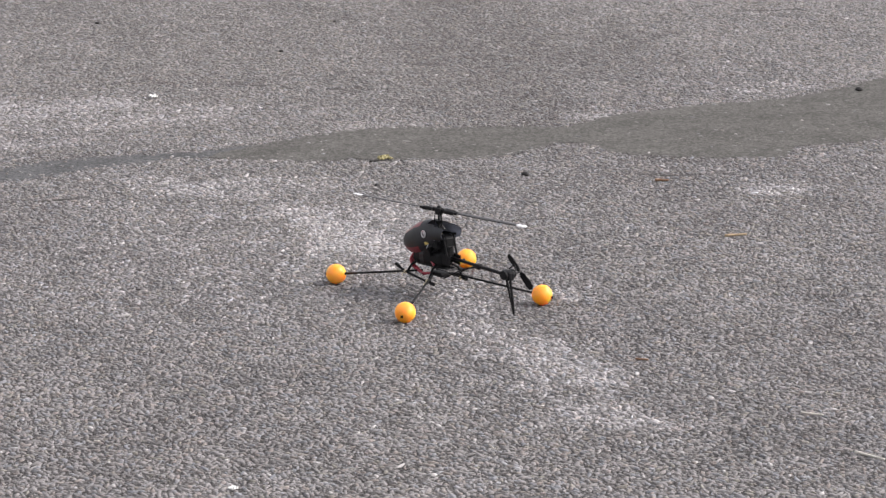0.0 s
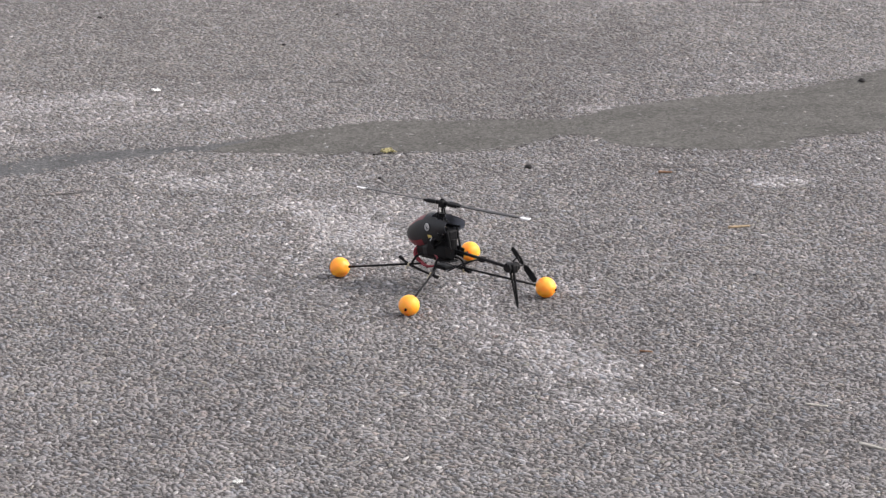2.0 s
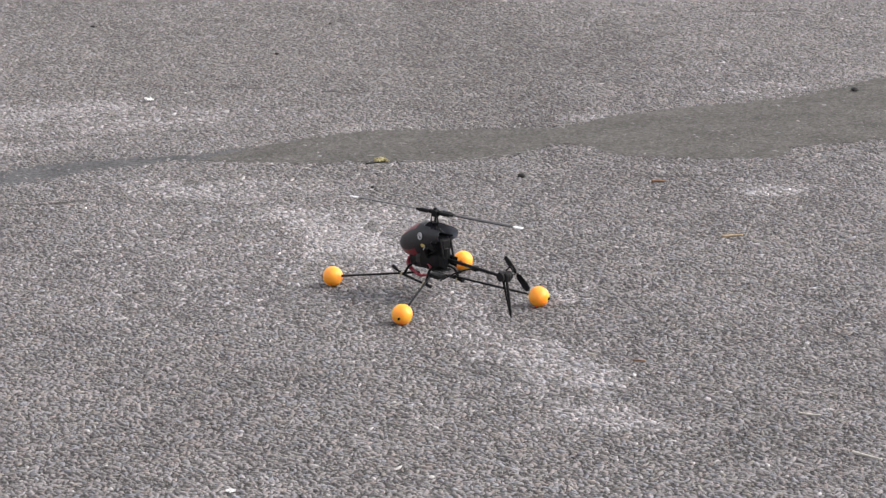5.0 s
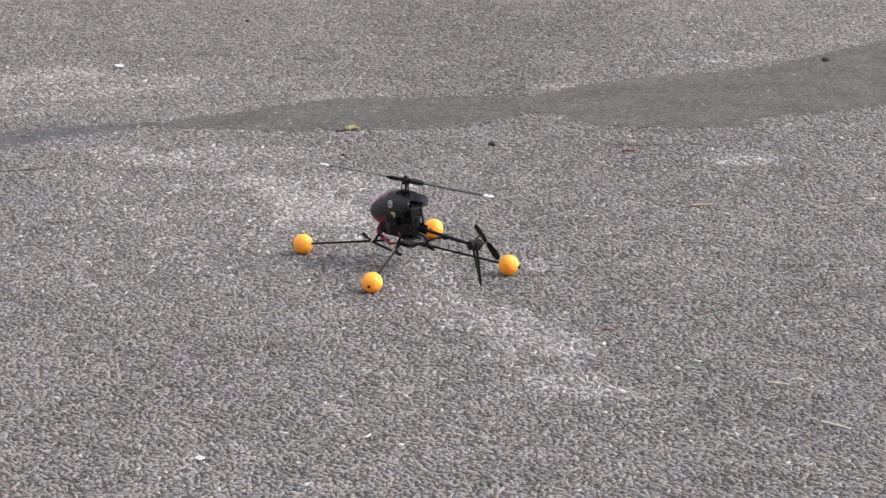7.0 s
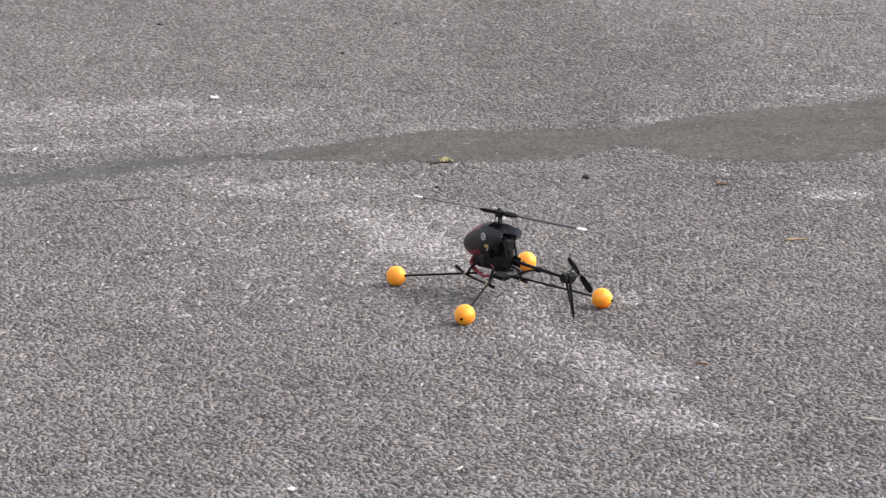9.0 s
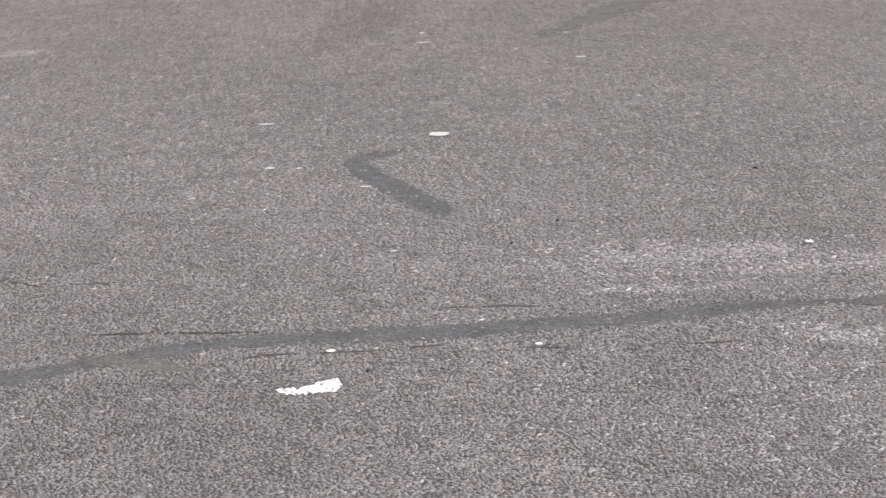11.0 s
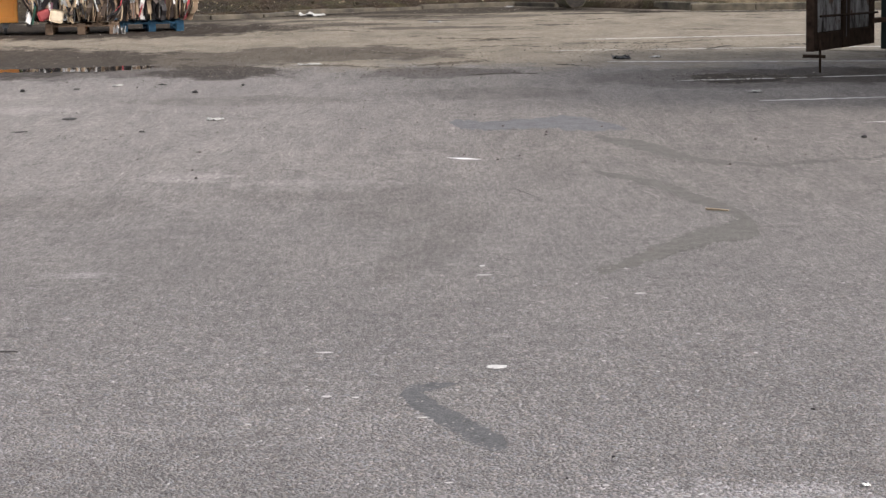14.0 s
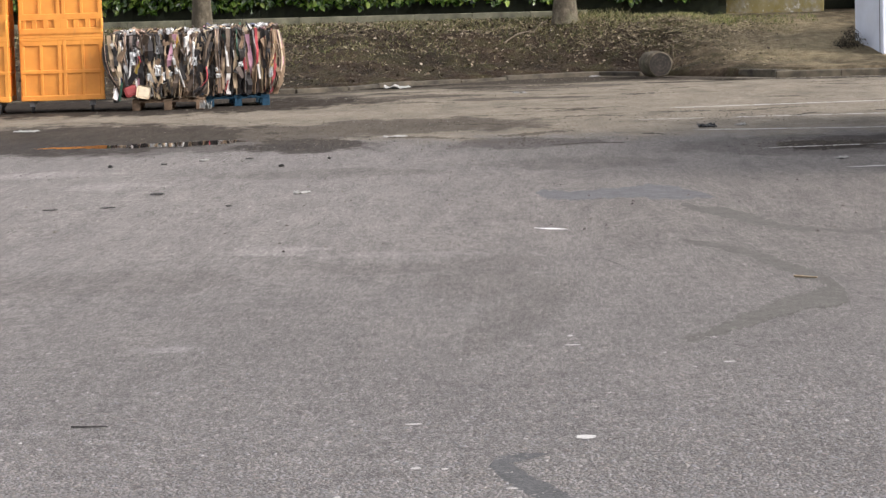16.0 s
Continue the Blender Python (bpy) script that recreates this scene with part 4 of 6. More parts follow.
kerb_b = thing("kerb", "raised pale kerb at the foot of the footpath", "kerb", kind="structure")
for k in range(7):
    part("kerb_stone", made(box, (4.30 + 0.99 * k, 43.25 + 0.03 * k, 0.03), (0.987, 0.18, 0.15), (0, 0, 1.5), 0.014, 1), PALE_STONE, kerb_b)
part("kerb_stone", made(box, (3.70, 43.72, 0.04), (1.05, 0.18, 0.16), (0, 0, 128), 0.014, 1), PALE_STONE, kerb_b)


# ---- leaf litter and grass
def scatter(count, place, shape):
    """Many small pieces in one list of corners and faces."""
    verts, faces = [], []
    for _ in range(count):
        got = place()
        if got is None:
            continue
        m, sx, sy = got
        n = len(verts)
        verts += [tuple(m @ Vector((x * sx, y * sy, z * sx))) for x, y, z in shape[0]]
        faces += [tuple(n + i for i in f) for f in shape[1]]
    return verts, faces


def stuff(name, vf, material, label, category):
    me = bpy.data.meshes.new(name)
    me.from_pydata(vf[0], [], vf[1])
    me.materials.append(material)
    me.update()
    return tagged(new(name, me), label, category, kind="stuff")


LEAF = ([(0, 0, 0), (0.3, 0.5, 0.06), (0.7, 0.42, 0.05), (1, 0, -0.08), (0.7, -0.42, 0.05), (0.3, -0.5, 0.06), (0.5, 0, -0.04)], [(0, 6, 1), (1, 6, 2), (2, 6, 3), (3, 6, 4), (4, 6, 5), (5, 6, 0)])
BLADE = ([(0, -0.5, 0), (0, 0.5, 0), (0.10, 0.3, 0.6), (0.10, -0.3, 0.6), (0.35, 0, 1)], [(0, 1, 2, 3), (3, 2, 4)])
rng = random.Random(11)


def litter_place():
    x = rng.uniform(-10, 4.2)
    k = kerb_y(x)
    y = k + 0.12 + (TOP_Y + 0.6 - k) * rng.random() ** 0.62
    if x > 2.6 and rng.random() < 0.9:
        return None
    s = rng.uniform(0.018, 0.06)
    return pose(x, y, bank_z(x, y) + 0.012, rng.uniform(-40, 40), rng.uniform(-50, 30), rng.uniform(0, 360)), s, s * rng.uniform(0.6, 1.0)


stuff("dead_leaves", scatter(15000, litter_place, LEAF), shades("dead_leaf", ((0.0, (0.014, 0.010, 0.006)), (0.4, (0.065, 0.044, 0.028)), (0.8, (0.18, 0.135, 0.088)), (1.0, (0.42, 0.36, 0.28))), 0.85, "island"), "brown dead leaves lying on the bank", "leaves")


def grass_place():
    x = rng.uniform(-11, 4.6)
    k = kerb_y(x)
    t = rng.random() ** 0.36
    y = k + 0.2 + (TOP_Y + 0.4 - k) * t
    if noise.noise((x * 0.9, y * 0.9, 5)) < rng.uniform(-0.6, 0.05) + 0.75 * max(0.0, 0.70 - t) + (0.3 if 3.4 < x and y < 47.5 else 0):
        return None
    h = rng.uniform(0.04, 0.11) * (0.6 if x > 3.1 else 1.0) * (1.0 + 1.0 * (abs(x - 1.2) < 0.6 and y > 47.4))
    return pose(x, y, bank_z(x, y) - 0.01, rng.gauss(0, 38), rng.gauss(10, 40), rng.uniform(0, 360)), h, 0.011


stuff("grass", scatter(42000, grass_place, BLADE), shades("thin_grass", ((0.0, (0.045, 0.055, 0.016)), (0.4, (0.12, 0.125, 0.038)), (0.7, (0.18, 0.158, 0.072)), (1.0, (0.32, 0.265, 0.16))), 0.8, "island"), "thin yellowish grass and straw on the bank", "grass")


def fringe_place():
    x = rng.uniform(0.6, 5.0)
    y = rng.gauss(48.75, 0.28)
    if noise.noise((x * 1.6, y * 1.2, 25)) < rng.uniform(-0.5, 0.2) or (x > 4.0 and rng.random() < 0.6):
        return None
    h = rng.uniform(0.04, 0.12) * (1.0 if x < 3.6 else 0.6)
    return pose(x, y, bank_z(x, y) - 0.01, rng.gauss(0, 30), rng.gauss(10, 32), rng.uniform(0, 360)), h, 0.013


stuff("grass_fringe", scatter(9000, fringe_place, BLADE), shades("fringe_grass", ((0.0, (0.07, 0.085, 0.02)), (0.5, (0.17, 0.185, 0.05)), (1.0, (0.38, 0.34, 0.17))), 0.8, "island"), "yellow-green grass fringe at the foot of the hedge", "grass")


def straw_place():
    x = rng.uniform(-10, 3.6) if rng.random() < 0.5 else rng.uniform(0.9, 4.0)
    k = kerb_y(x)
    y = k + 0.2 + (TOP_Y + 0.2 - k) * rng.random() ** 0.36
    if noise.noise((x * 1.3, y * 1.3, 15)) < rng.uniform(-0.4, 0.3):
        return None
    return pose(x, y, bank_z(x, y) + 0.008, rng.gauss(0, 12), rng.gauss(-6, 12), rng.uniform(0, 360)), rng.uniform(0.03, 0.11) * (1.5 if rng.random() < 0.08 else 1.0), 0.008


STALK = ([(0, -0.5, 0), (0, 0.5, 0), (1, 0.3, 0.03), (1, -0.3, 0.03), (0.5, 0, 0.06)], [(0, 1, 4), (1, 2, 4), (2, 3, 4), (3, 0, 4)])
stuff("dry_stalks", scatter(27000, straw_place, STALK), shades("dry_stalk", ((0.0, (0.05, 0.036, 0.023)), (0.55, (0.20, 0.155, 0.098)), (1.0, (0.52, 0.44, 0.29))), 0.85, "island"), "dry broken stalks and twigs lying on the bank", "straw")


def fallen_branch(x, y, dx, dy, r, seed):
    pts = []
    for k in range(7):
        px, py = x + dx * k / 6, y + dy * k / 6 + 0.05 * noise.noise((k * 0.8, seed, 0))
        pts.append((px, py, bank_z(px, py) + r + 0.02 + 0.02 * (k % 2)))
    ob = part("branch", made(tube, pts, r, 7, 0.04, r * 0.4), plastic("dead_branch", (0.115, 0.092, 0.064), 0.9, 0.3, 30), None, "", True)
    return tagged(ob, "thin dead branch fallen on the bank", "branch", group="fallen branches")


fallen_branch(-0.35, 47.0, 0.75, 1.3, 0.016, 1)
fallen_branch(-3.1, 46.6, 0.5, 0.25, 0.010, 2)
fallen_branch(1.5, 47.6, 0.6, -0.6, 0.009, 3)
fallen_branch(-2.0, 45.6, -0.45, 0.5, 0.012, 4)


# ---- laurel hedge
def hedge_front(x, z):
    return 49.55 + 0.16 * noise.noise((x * 0.9, z * 1.1, 3)) + 0.12 * noise.noise((x * 2.3, z * 2.3, 8)) + 0.45 * max(0.0, (x - 3.1)) ** 2 + 0.10 * math.cos(z * 2.0)


def hedge_low(x):
    return 1.25 + 0.12 * noise.noise((x * 1.3, 0, 4)) + 0.06 * noise.noise((x * 4, 2, 4))


rng = random.Random(21)


def hedge_place():
    x = rng.uniform(-13.5, 3.92)
    if x > 2.9:
        x = rng.uniform(2.9, 3.92) if rng.random() < 0.5 else x
    elif rng.random() < 0.06:
        x = rng.uniform(0.6, 3.92)
    top = 3.25 + 0.1 * noise.noise((x, 0, 0))
    lo = hedge_low(x)
    z = lo + (top - lo) * rng.random()
    f = hedge_front(x, z)
    if x < 1.8 and noise.noise((x * 2.1, z * 2.1, 31)) < -0.36 and rng.random() < 0.88:
        return None
    y = f + abs(rng.gauss(0, 0.10)) - 0.03
    L = rng.uniform(0.085, 0.15)
    m = Matrix.Translation((x, y, z)) @ Euler((radians(rng.gauss(58, 26)), radians(rng.gauss(10, 30)), radians(rng.gauss(0, 35)))).to_matrix().to_4x4() @ Matrix.Rotation(radians(rng.gauss(-90, 55)), 4, "Z")
    return m, L, L * 0.60


def hedge_top_place():
    x = rng.uniform(-13.5, 3.8)
    y = 49.6 + rng.random() * 1.3
    L = rng.uniform(0.09, 0.15)
    return pose(x, y, 3.2 + rng.uniform(-0.05, 0.12), rng.gauss(0, 35), rng.gauss(0, 35), rng.uniform(0, 360)), L, L * 0.42


def laurel():
    m = Mat("laurel_leaf", 0.32, 0, 0.55)
    c = m.ramp(m.island(), (0.0, (0.012, 0.030, 0.004)), (0.45, (0.042, 0.088, 0.011)), (0.8, (0.10, 0.17, 0.022)), (1.0, (0.24, 0.31, 0.06)))
    c = m.mix(1.0, c, m.ramp(m.noise(1.3, 4), (0.3, 0.7), (0.7, 1.25)), "MULTIPLY")
    m.b.inputs["Subsurface Weight"].default_value = 0.0
    return m.done(c, 0.27)


hedge = thing("hedge", "dense laurel hedge with large glossy green leaves", "hedge")
vf, vt = scatter(22500, hedge_place, LEAF), scatter(2500, hedge_top_place, LEAF)
off = len(vf[0])
leaves = (vf[0] + vt[0], vf[1] + [tuple(i + off for i in f) for f in vt[1]])
me = bpy.data.meshes.new("foliage")
me.from_pydata(*[leaves[0], [], leaves[1]])
me.materials.append(laurel())
fol = tagged(new("foliage", me), kind="stuff")
fol.parent = hedge


# dark sheet behind the leaves: stands in for shade inside and under the hedge
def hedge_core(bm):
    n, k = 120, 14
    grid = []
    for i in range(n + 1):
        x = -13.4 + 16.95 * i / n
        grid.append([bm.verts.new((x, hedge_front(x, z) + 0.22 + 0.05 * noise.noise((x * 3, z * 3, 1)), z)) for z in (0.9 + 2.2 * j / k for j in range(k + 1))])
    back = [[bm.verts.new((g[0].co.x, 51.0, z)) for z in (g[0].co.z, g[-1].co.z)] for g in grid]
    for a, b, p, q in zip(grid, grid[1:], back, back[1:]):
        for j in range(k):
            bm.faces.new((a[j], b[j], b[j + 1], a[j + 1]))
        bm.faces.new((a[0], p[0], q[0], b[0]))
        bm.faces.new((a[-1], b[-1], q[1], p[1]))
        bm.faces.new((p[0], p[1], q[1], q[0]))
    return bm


part("inner_growth", hedge_core(bmesh.new()), plastic("hedge_inner_shade", (0.018, 0.022, 0.010), 0.9, 0.4, 8), hedge, "dark sheet for the shade inside and under the hedge")
bm = bmesh.new()
rng = random.Random(5)
for k in range(60):
    x = -13 + 16.6 * (k + rng.random()) / 60
    z0 = bank_z(x, 49.9) - 0.05
    tube(bm, [(x, 49.9, z0), (x + rng.uniform(-0.05, 0.05), 49.92, 1.15), (x + rng.uniform(-0.15, 0.15), 49.95, 1.5)], rng.uniform(0.012, 0.03), 6, 0.1)
stems = part("stems", bm, plastic("hedge_stem", (0.05, 0.04, 0.03), 0.9), hedge, "dark woody stems")
stems["kind"] = "stuff"

MOSSY = plastic("mossy_concrete", (0.175, 0.168, 0.118), 0.92, 0.45, 4)
edging = thing("edging", "low pale concrete edging along the hedge", "edging", kind="structure")
for k in range(14):
    part("edging_slab", made(box, (-12.4 + 1.0 * k, 49.15, 0.915), (0.995, 0.07, 0.27), (0, 0, 0.3), 0.008, 1), MOSSY, edging)


# ---- trees: only their trunks and lowest limbs stand in the clear
def bark():
    m = Mat("tree_bark", 0.92)
    c = m.ramp(m.noise(9, 6, 0.75, m.scaled((1, 1, 0.75))), (0.30, (0.036, 0.028, 0.018)), (0.5, (0.085, 0.069, 0.046)), (0.70, (0.19, 0.16, 0.115)))
    c = m.mix(m.ramp(m.noise(3, 3), (0.5, 0.0), (0.7, 0.35)), c, (0.10, 0.11, 0.06))
    m.bump(m.noise(22, 5, 0.7, m.scaled((1, 1, 0.7))), 0.8, 0.02)
    return m.done(c)


BARK = bark()


def tree(x, y, r, lean, seed, label):
    z = bank_z(x, y) - 0.06
    t = thing("tree", label, "tree", pose(x, y, z), group="trees in the bank")
    rng = random.Random(seed)
    bm = bmesh.new()
    tube(bm, [(0, 0, 0), (0.0, 0, 0.12), (lean * 0.5, 0, 1.0), (lean * 1.2, 0.02, 2.2), (lean * 2, 0.05, 3.6), (lean * 2.2, 0, 5.6)], r, 20, 0.05, r * 0.7)
    for v in bm.verts:
        flare = 1 + 0.45 * math.exp(-v.co.z / 0.13)
        knob = 1 + 0.06 * noise.noise((v.co.x * 9, v.co.y * 9, v.co.z * 2 + seed))
        v.co.x *= flare * knob
        v.co.y *= flare * knob
    part("trunk", bm, BARK, t, "", True)
    tips = []
    for k in range(7):
        a, h = k * 2.4 + seed, 3.3 + 0.33 * k
        u = Vector((math.cos(a), math.sin(a), 0))
        p0 = Vector((lean * 2.1, 0, h))
        p1, p2 = p0 + u * 0.9 + Vector((0, 0, 0.7)), p0 + u * 1.7 + Vector((0, 0, 1.7))
        part("limb", made(tube, [tuple(p0), tuple(p1), tuple(p2)], 0.06, 8, 0.12, 0.02), BARK, t, "", True)
        tips += [p1, p2]

    def twig_place():
        p = tips[rng.randrange(len(tips))] + Vector([rng.gauss(0, 0.45) for _ in range(3)])
        s = rng.uniform(0.05, 0.09)
        return pose(*p, rng.uniform(0, 360), rng.uniform(0, 360), rng.uniform(0, 360)), s, s * 0.5

    vf = scatter(1500, twig_place, LEAF)
    me = bpy.data.meshes.new("crown")
    me.from_pydata(vf[0], [], vf[1])
    me.materials.append(fol.data.materials[0])
    c = tagged(new("crown", me), kind="stuff")
    c.parent = t


tree(-5.5, 48.3, 0.172, 0.0, 1, "straight grey-brown tree trunk standing before the hedge")
tree(0.70, 48.4, 0.20, -0.01, 2, "grey-brown tree trunk flared at its grassy foot")

# loop of hose hung in the hedge
hose = part("hose", made(tube, [(-6.62, 49.3, 2.9), (-6.60, 49.25, 2.3), (-6.45, 49.22, 1.98), (-6.2, 49.2, 1.86), (-6.0, 49.22, 1.98), (-5.93, 49.25, 2.3), (-5.95, 49.3, 2.7)], 0.0105, 8, 0.03), plastic("grey_hose", (0.24, 0.26, 0.26), 0.5), None, "", True)
tagged(hose, "pale grey hose hanging in a loop from the hedge", "hose")


# ---- end wall, log, cabin
def old_wall():
    m = Mat("stained_concrete", 0.92)
    c = m.ramp(m.noise(2.2, 6, 0.7, m.scaled((1, 1, 0.5))), (0.30, (0.10, 0.091, 0.070)), (0.5, (0.22, 0.204, 0.163)), (0.70, (0.40, 0.385, 0.34)))
    c = m.mix(m.ramp(m.noise(1.4, 4, 0.6), (0.46, 0.0), (0.62, 0.4)), c, (0.19, 0.15, 0.065))
    c = m.mix(m.ramp(m.noise(5, 5, 0.75, m.scaled((1.4, 1.4, 0.8))), (0.50, 0.0), (0.66, 0.75)), c, (0.085, 0.08, 0.06))
    low = m.t.nodes.new("ShaderNodeSeparateXYZ")
    m.put(low.inputs[0], m.coord())
    moss = m.math("MULTIPLY", m.value(m.ramp(m.noise(3.5, 6, 0.75), (0.36, 0.0), (0.52, 1.0))), m.value(m.ramp(m.math("MULTIPLY", low.outputs["Z"], 0.5), (0.5, 1.0), (0.9, 0.0))))
    c = m.mix(m.math("MULTIPLY", moss, 0.8), c, (0.185, 0.145, 0.036))
    c = m.mix(m.ramp(m.noise(6.5, 4, 0.7), (0.60, 0.0), (0.66, 0.7)), c, (0.46, 0.45, 0.41))
    m.bump(m.noise(22, 6, 0.7), 0.22, 0.012)
    return m.done(c)


bm = bmesh.new()
box(bm, (4.36, 50.1, 2.0), (1.82, 0.3, 2.7), bevel=0.02)
tagged(part("wall_end", bm, old_wall()), "moss-stained concrete wall end beside the hedge", "wall", kind="structure")
# assumed passage: its unseen roof and walls are added to darken the gap
bm = bmesh.new()
box(bm, (7.3, 55.2, 3.15), (4.2, 8.4, 0.2))
box(bm, (5.14, 55.5, 1.9), (0.16, 9.4, 2.3))
box(bm, (9.3, 55.5, 1.9), (0.16, 9.4, 2.3))
tagged(part("passage", bm, old_wall()), "assumed covered passage added to darken the gap beyond the footpath", "passage", kind="structure")
# shrub colour is near black to stand in for the shade in the gap
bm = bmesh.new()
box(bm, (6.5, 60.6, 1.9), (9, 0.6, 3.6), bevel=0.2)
tagged(part("backdrop", bm, plastic("far_shrubs_shade_toned", (0.012, 0.015, 0.009), 0.95, 0.6, 2.0)), "shrubbery beyond the path, coloured dark for shade", "shrubbery", kind="structure")


def log(bm):
    ax = Vector((-0.30, 0.95, 0.0)).normalized()
    side = Vector((0, 0, 1))
    wide = ax.cross(side)
    rings = []
    for k, (s, r) in enumerate(((0, 0.185), (0.015, 0.203), (0.2, 0.212), (0.36, 0.208), (0.46, 0.2), (0.47, 0.18))):
        rings.append([bm.verts.new(ax * s + r * (1 + 0.07 * noise.noise((math.cos(a) * 2, math.sin(a) * 2, k * 0.4)) + 0.03 * noise.noise((math.cos(a) * 7, math.sin(a) * 7, k * 1.4))) * (math.cos(a) * wide + math.sin(a) * side)) for a in (2 * math.pi * i / 26 for i in range(26))])
    for a, b in zip(rings, rings[1:]):
        for i in range(26):
            f = bm.faces.new((a[i], a[(i + 1) % 26], b[(i + 1) % 26], b[i]))
    face = [bm.verts.new(v.co * 1.0) for v in rings[0]]
    bm.faces.new(face).material_index = 1
    bm.faces.new(rings[-1][::-1])
    return bm


def cut_wood():
    m = Mat("cut_log_end", 0.9)
    n = m.t.nodes.new("ShaderNodeTexWave")
    n.wave_type, n.rings_direction = "RINGS", "SPHERICAL"
    m.put(n.inputs["Vector"], m.coord())
    n.inputs["Scale"].default_value, n.inputs["Distortion"].default_value = 6, 5
    c = m.ramp(n.outputs["Fac"], (0.2, (0.017, 0.013, 0.010)), (0.8, (0.026, 0.020, 0.015)))
    c = m.mix(1.0, c, m.ramp(m.noise(11, 5, 0.75), (0.35, 0.45), (0.5, 1.0), (0.65, 1.9)), "MULTIPLY")
    m.bump(m.noise(30, 5, 0.7), 0.6, 0.02)
    return m.done(c)


lg = part("log", log(bmesh.new()), (BARK, cut_wood()), None, "", True)
lg.matrix_world = pose(2.14, 44.85, 0.20)
tagged(lg, "short sawn log lying at the foot of the bank", "log")

# blue of the sky light is mixed into the white panel colour
CABIN_WHITE = plastic("skylit_white_cabin_panel", (0.62, 0.66, 0.76), 0.55, 0.08, 2.0)
SEAL_DARK = plastic("dark_seal", (0.05, 0.05, 0.055), 0.6)
DARK_STEEL_TRIM = plastic("grey_window_gasket", (0.22, 0.23, 0.25), 0.6)
GLASS_DULL = plastic("dull_window", (0.20, 0.20, 0.19), 0.15, 0.3, 3)
# corner B is the near corner; the flank runs back to A, the front to C
A, B, C = Vector((5.42, 46.6)), Vector((5.74, 45.5)), Vector((8.9, 45.9))
cabin = thing("site_cabin", "white panelled site cabin with a narrow window", "cabin", pose(B.x, B.y, 0.0))


def upright(bm, p, q, z0, z1, thick, out=0.0):
    """A standing panel from p to q, its face out metres proud."""
    d = q - p
    n = Vector((d.y, -d.x)).normalized()
    mid = (p + q) / 2 + n * (out - thick / 2)
    box(bm, (mid.x, mid.y, (z0 + z1) / 2), (d.length, thick, z1 - z0), (0, 0, math.degrees(math.atan2(d.y, d.x))), 0.004, 1)
    return bm


o2 = Vector((0, 0))
fa, fc = A - B, C - B
part("side_wall", made(upright, fa, o2 - fa.normalized() * -0.002, 0.05, 2.9, 0.06), CABIN_WHITE, cabin)
part("front_wall", made(upright, o2 + fc.normalized() * 0.01, fc, 0.05, 2.9, 0.06), CABIN_WHITE, cabin)
bm = bmesh.new()
bk = fa + fc
for p, q in ((fc, bk), (bk, fa)):
    upright(bm, p, q, 0.16, 2.9, 0.06)
part("back_wall", bm, CABIN_WHITE, cabin)
bm = bmesh.new()
vs = [bm.verts.new((v.x, v.y, z)) for z in (2.9, 3.0) for v in (o2, fc, bk, fa)]
bm.faces.new(vs[:4])
bm.faces.new(vs[4:])
for k in range(4):
    bm.faces.new((vs[k], vs[(k + 1) % 4], vs[4 + (k + 1) % 4], vs[4 + k]))
part("roof", bm, CABIN_WHITE, cabin)
part("corner_post", made(rod, (0.0, -0.01, 0.14), (0.0, -0.01, 2.9), 0.028, seg=12), CABIN_WHITE, cabin)
win = part("window", made(upright, fa * 0.58, fa * 0.36, 1.68, 2.20, 0.03, 0.008), GLASS_DULL, cabin, "narrow dull window")
part("window_frame", made(upright, fa * 0.62, fa * 0.32, 1.64, 2.24, 0.02, 0.004), DARK_STEEL_TRIM, win)
part("handle", made(upright, fa * 0.86, fa * 0.83, 1.33, 1.37, 0.03, 0.02), SEAL_DARK, cabin)
part("seam", made(upright, fa * 0.13, fa * 0.11, 0.1, 2.85, 0.02, 0.004), SEAL_DARK, cabin)
for v in (fa * 0.6 + fc * 0.12, fc * 0.2 + fa * 0.3, fc * 0.7 + fa * 0.3, fa * 0.6 + fc * 0.9):
    part("footing", made(box, (v.x, v.y, 0.0), (0.3, 0.2, 0.4), bevel=0.01), STONE, cabin)


# weeds at the corner of the cabin
rng = random.Random(61)


def weed_place():
    x, y = rng.gauss(5.28, 0.11), rng.gauss(46.15, 0.12)
    z = bank_z(x, y) + 0.34 * rng.random() ** 1.2 * max(0.2, 1 - abs(x - 5.32) * 3)
    L = rng.uniform(0.015, 0.038)
    return pose(x, y, z, rng.uniform(-60, 60), rng.uniform(-60, 60), rng.uniform(0, 360)), L, L * 0.5


stuff("weeds", scatter(1300, weed_place, LEAF), shades("dull_weed_leaf", ((0.0, (0.016, 0.012, 0.008)), (0.6, (0.042, 0.033, 0.021)), (1.0, (0.10, 0.08, 0.05))), 0.85, "island"), "dull brownish weeds at the foot of the cabin", "weeds")


# ---- steel container with its weathered door standing open
def door_paint():
    m = Mat("peeling_grey_paint", 0.9, 0, 0.1)
    v = m.scaled((1.3, 1.3, 0.42))
    c = m.ramp(m.noise(7, 6, 0.75, v), (0.35, (0.018, 0.015, 0.013)), (0.44, (0.09, 0.084, 0.080)), (0.53, (0.21, 0.205, 0.205)), (0.75, (0.34, 0.335, 0.345)))
    c = m.mix(m.ramp(m.noise(3.2, 5, 0.75), (0.56, 0.0), (0.61, 0.85)), c, (0.075, 0.042, 0.026))
    m.bump(m.noise(18, 4, 0.7, v), 0.5, 0.01)
    return m.done(c)


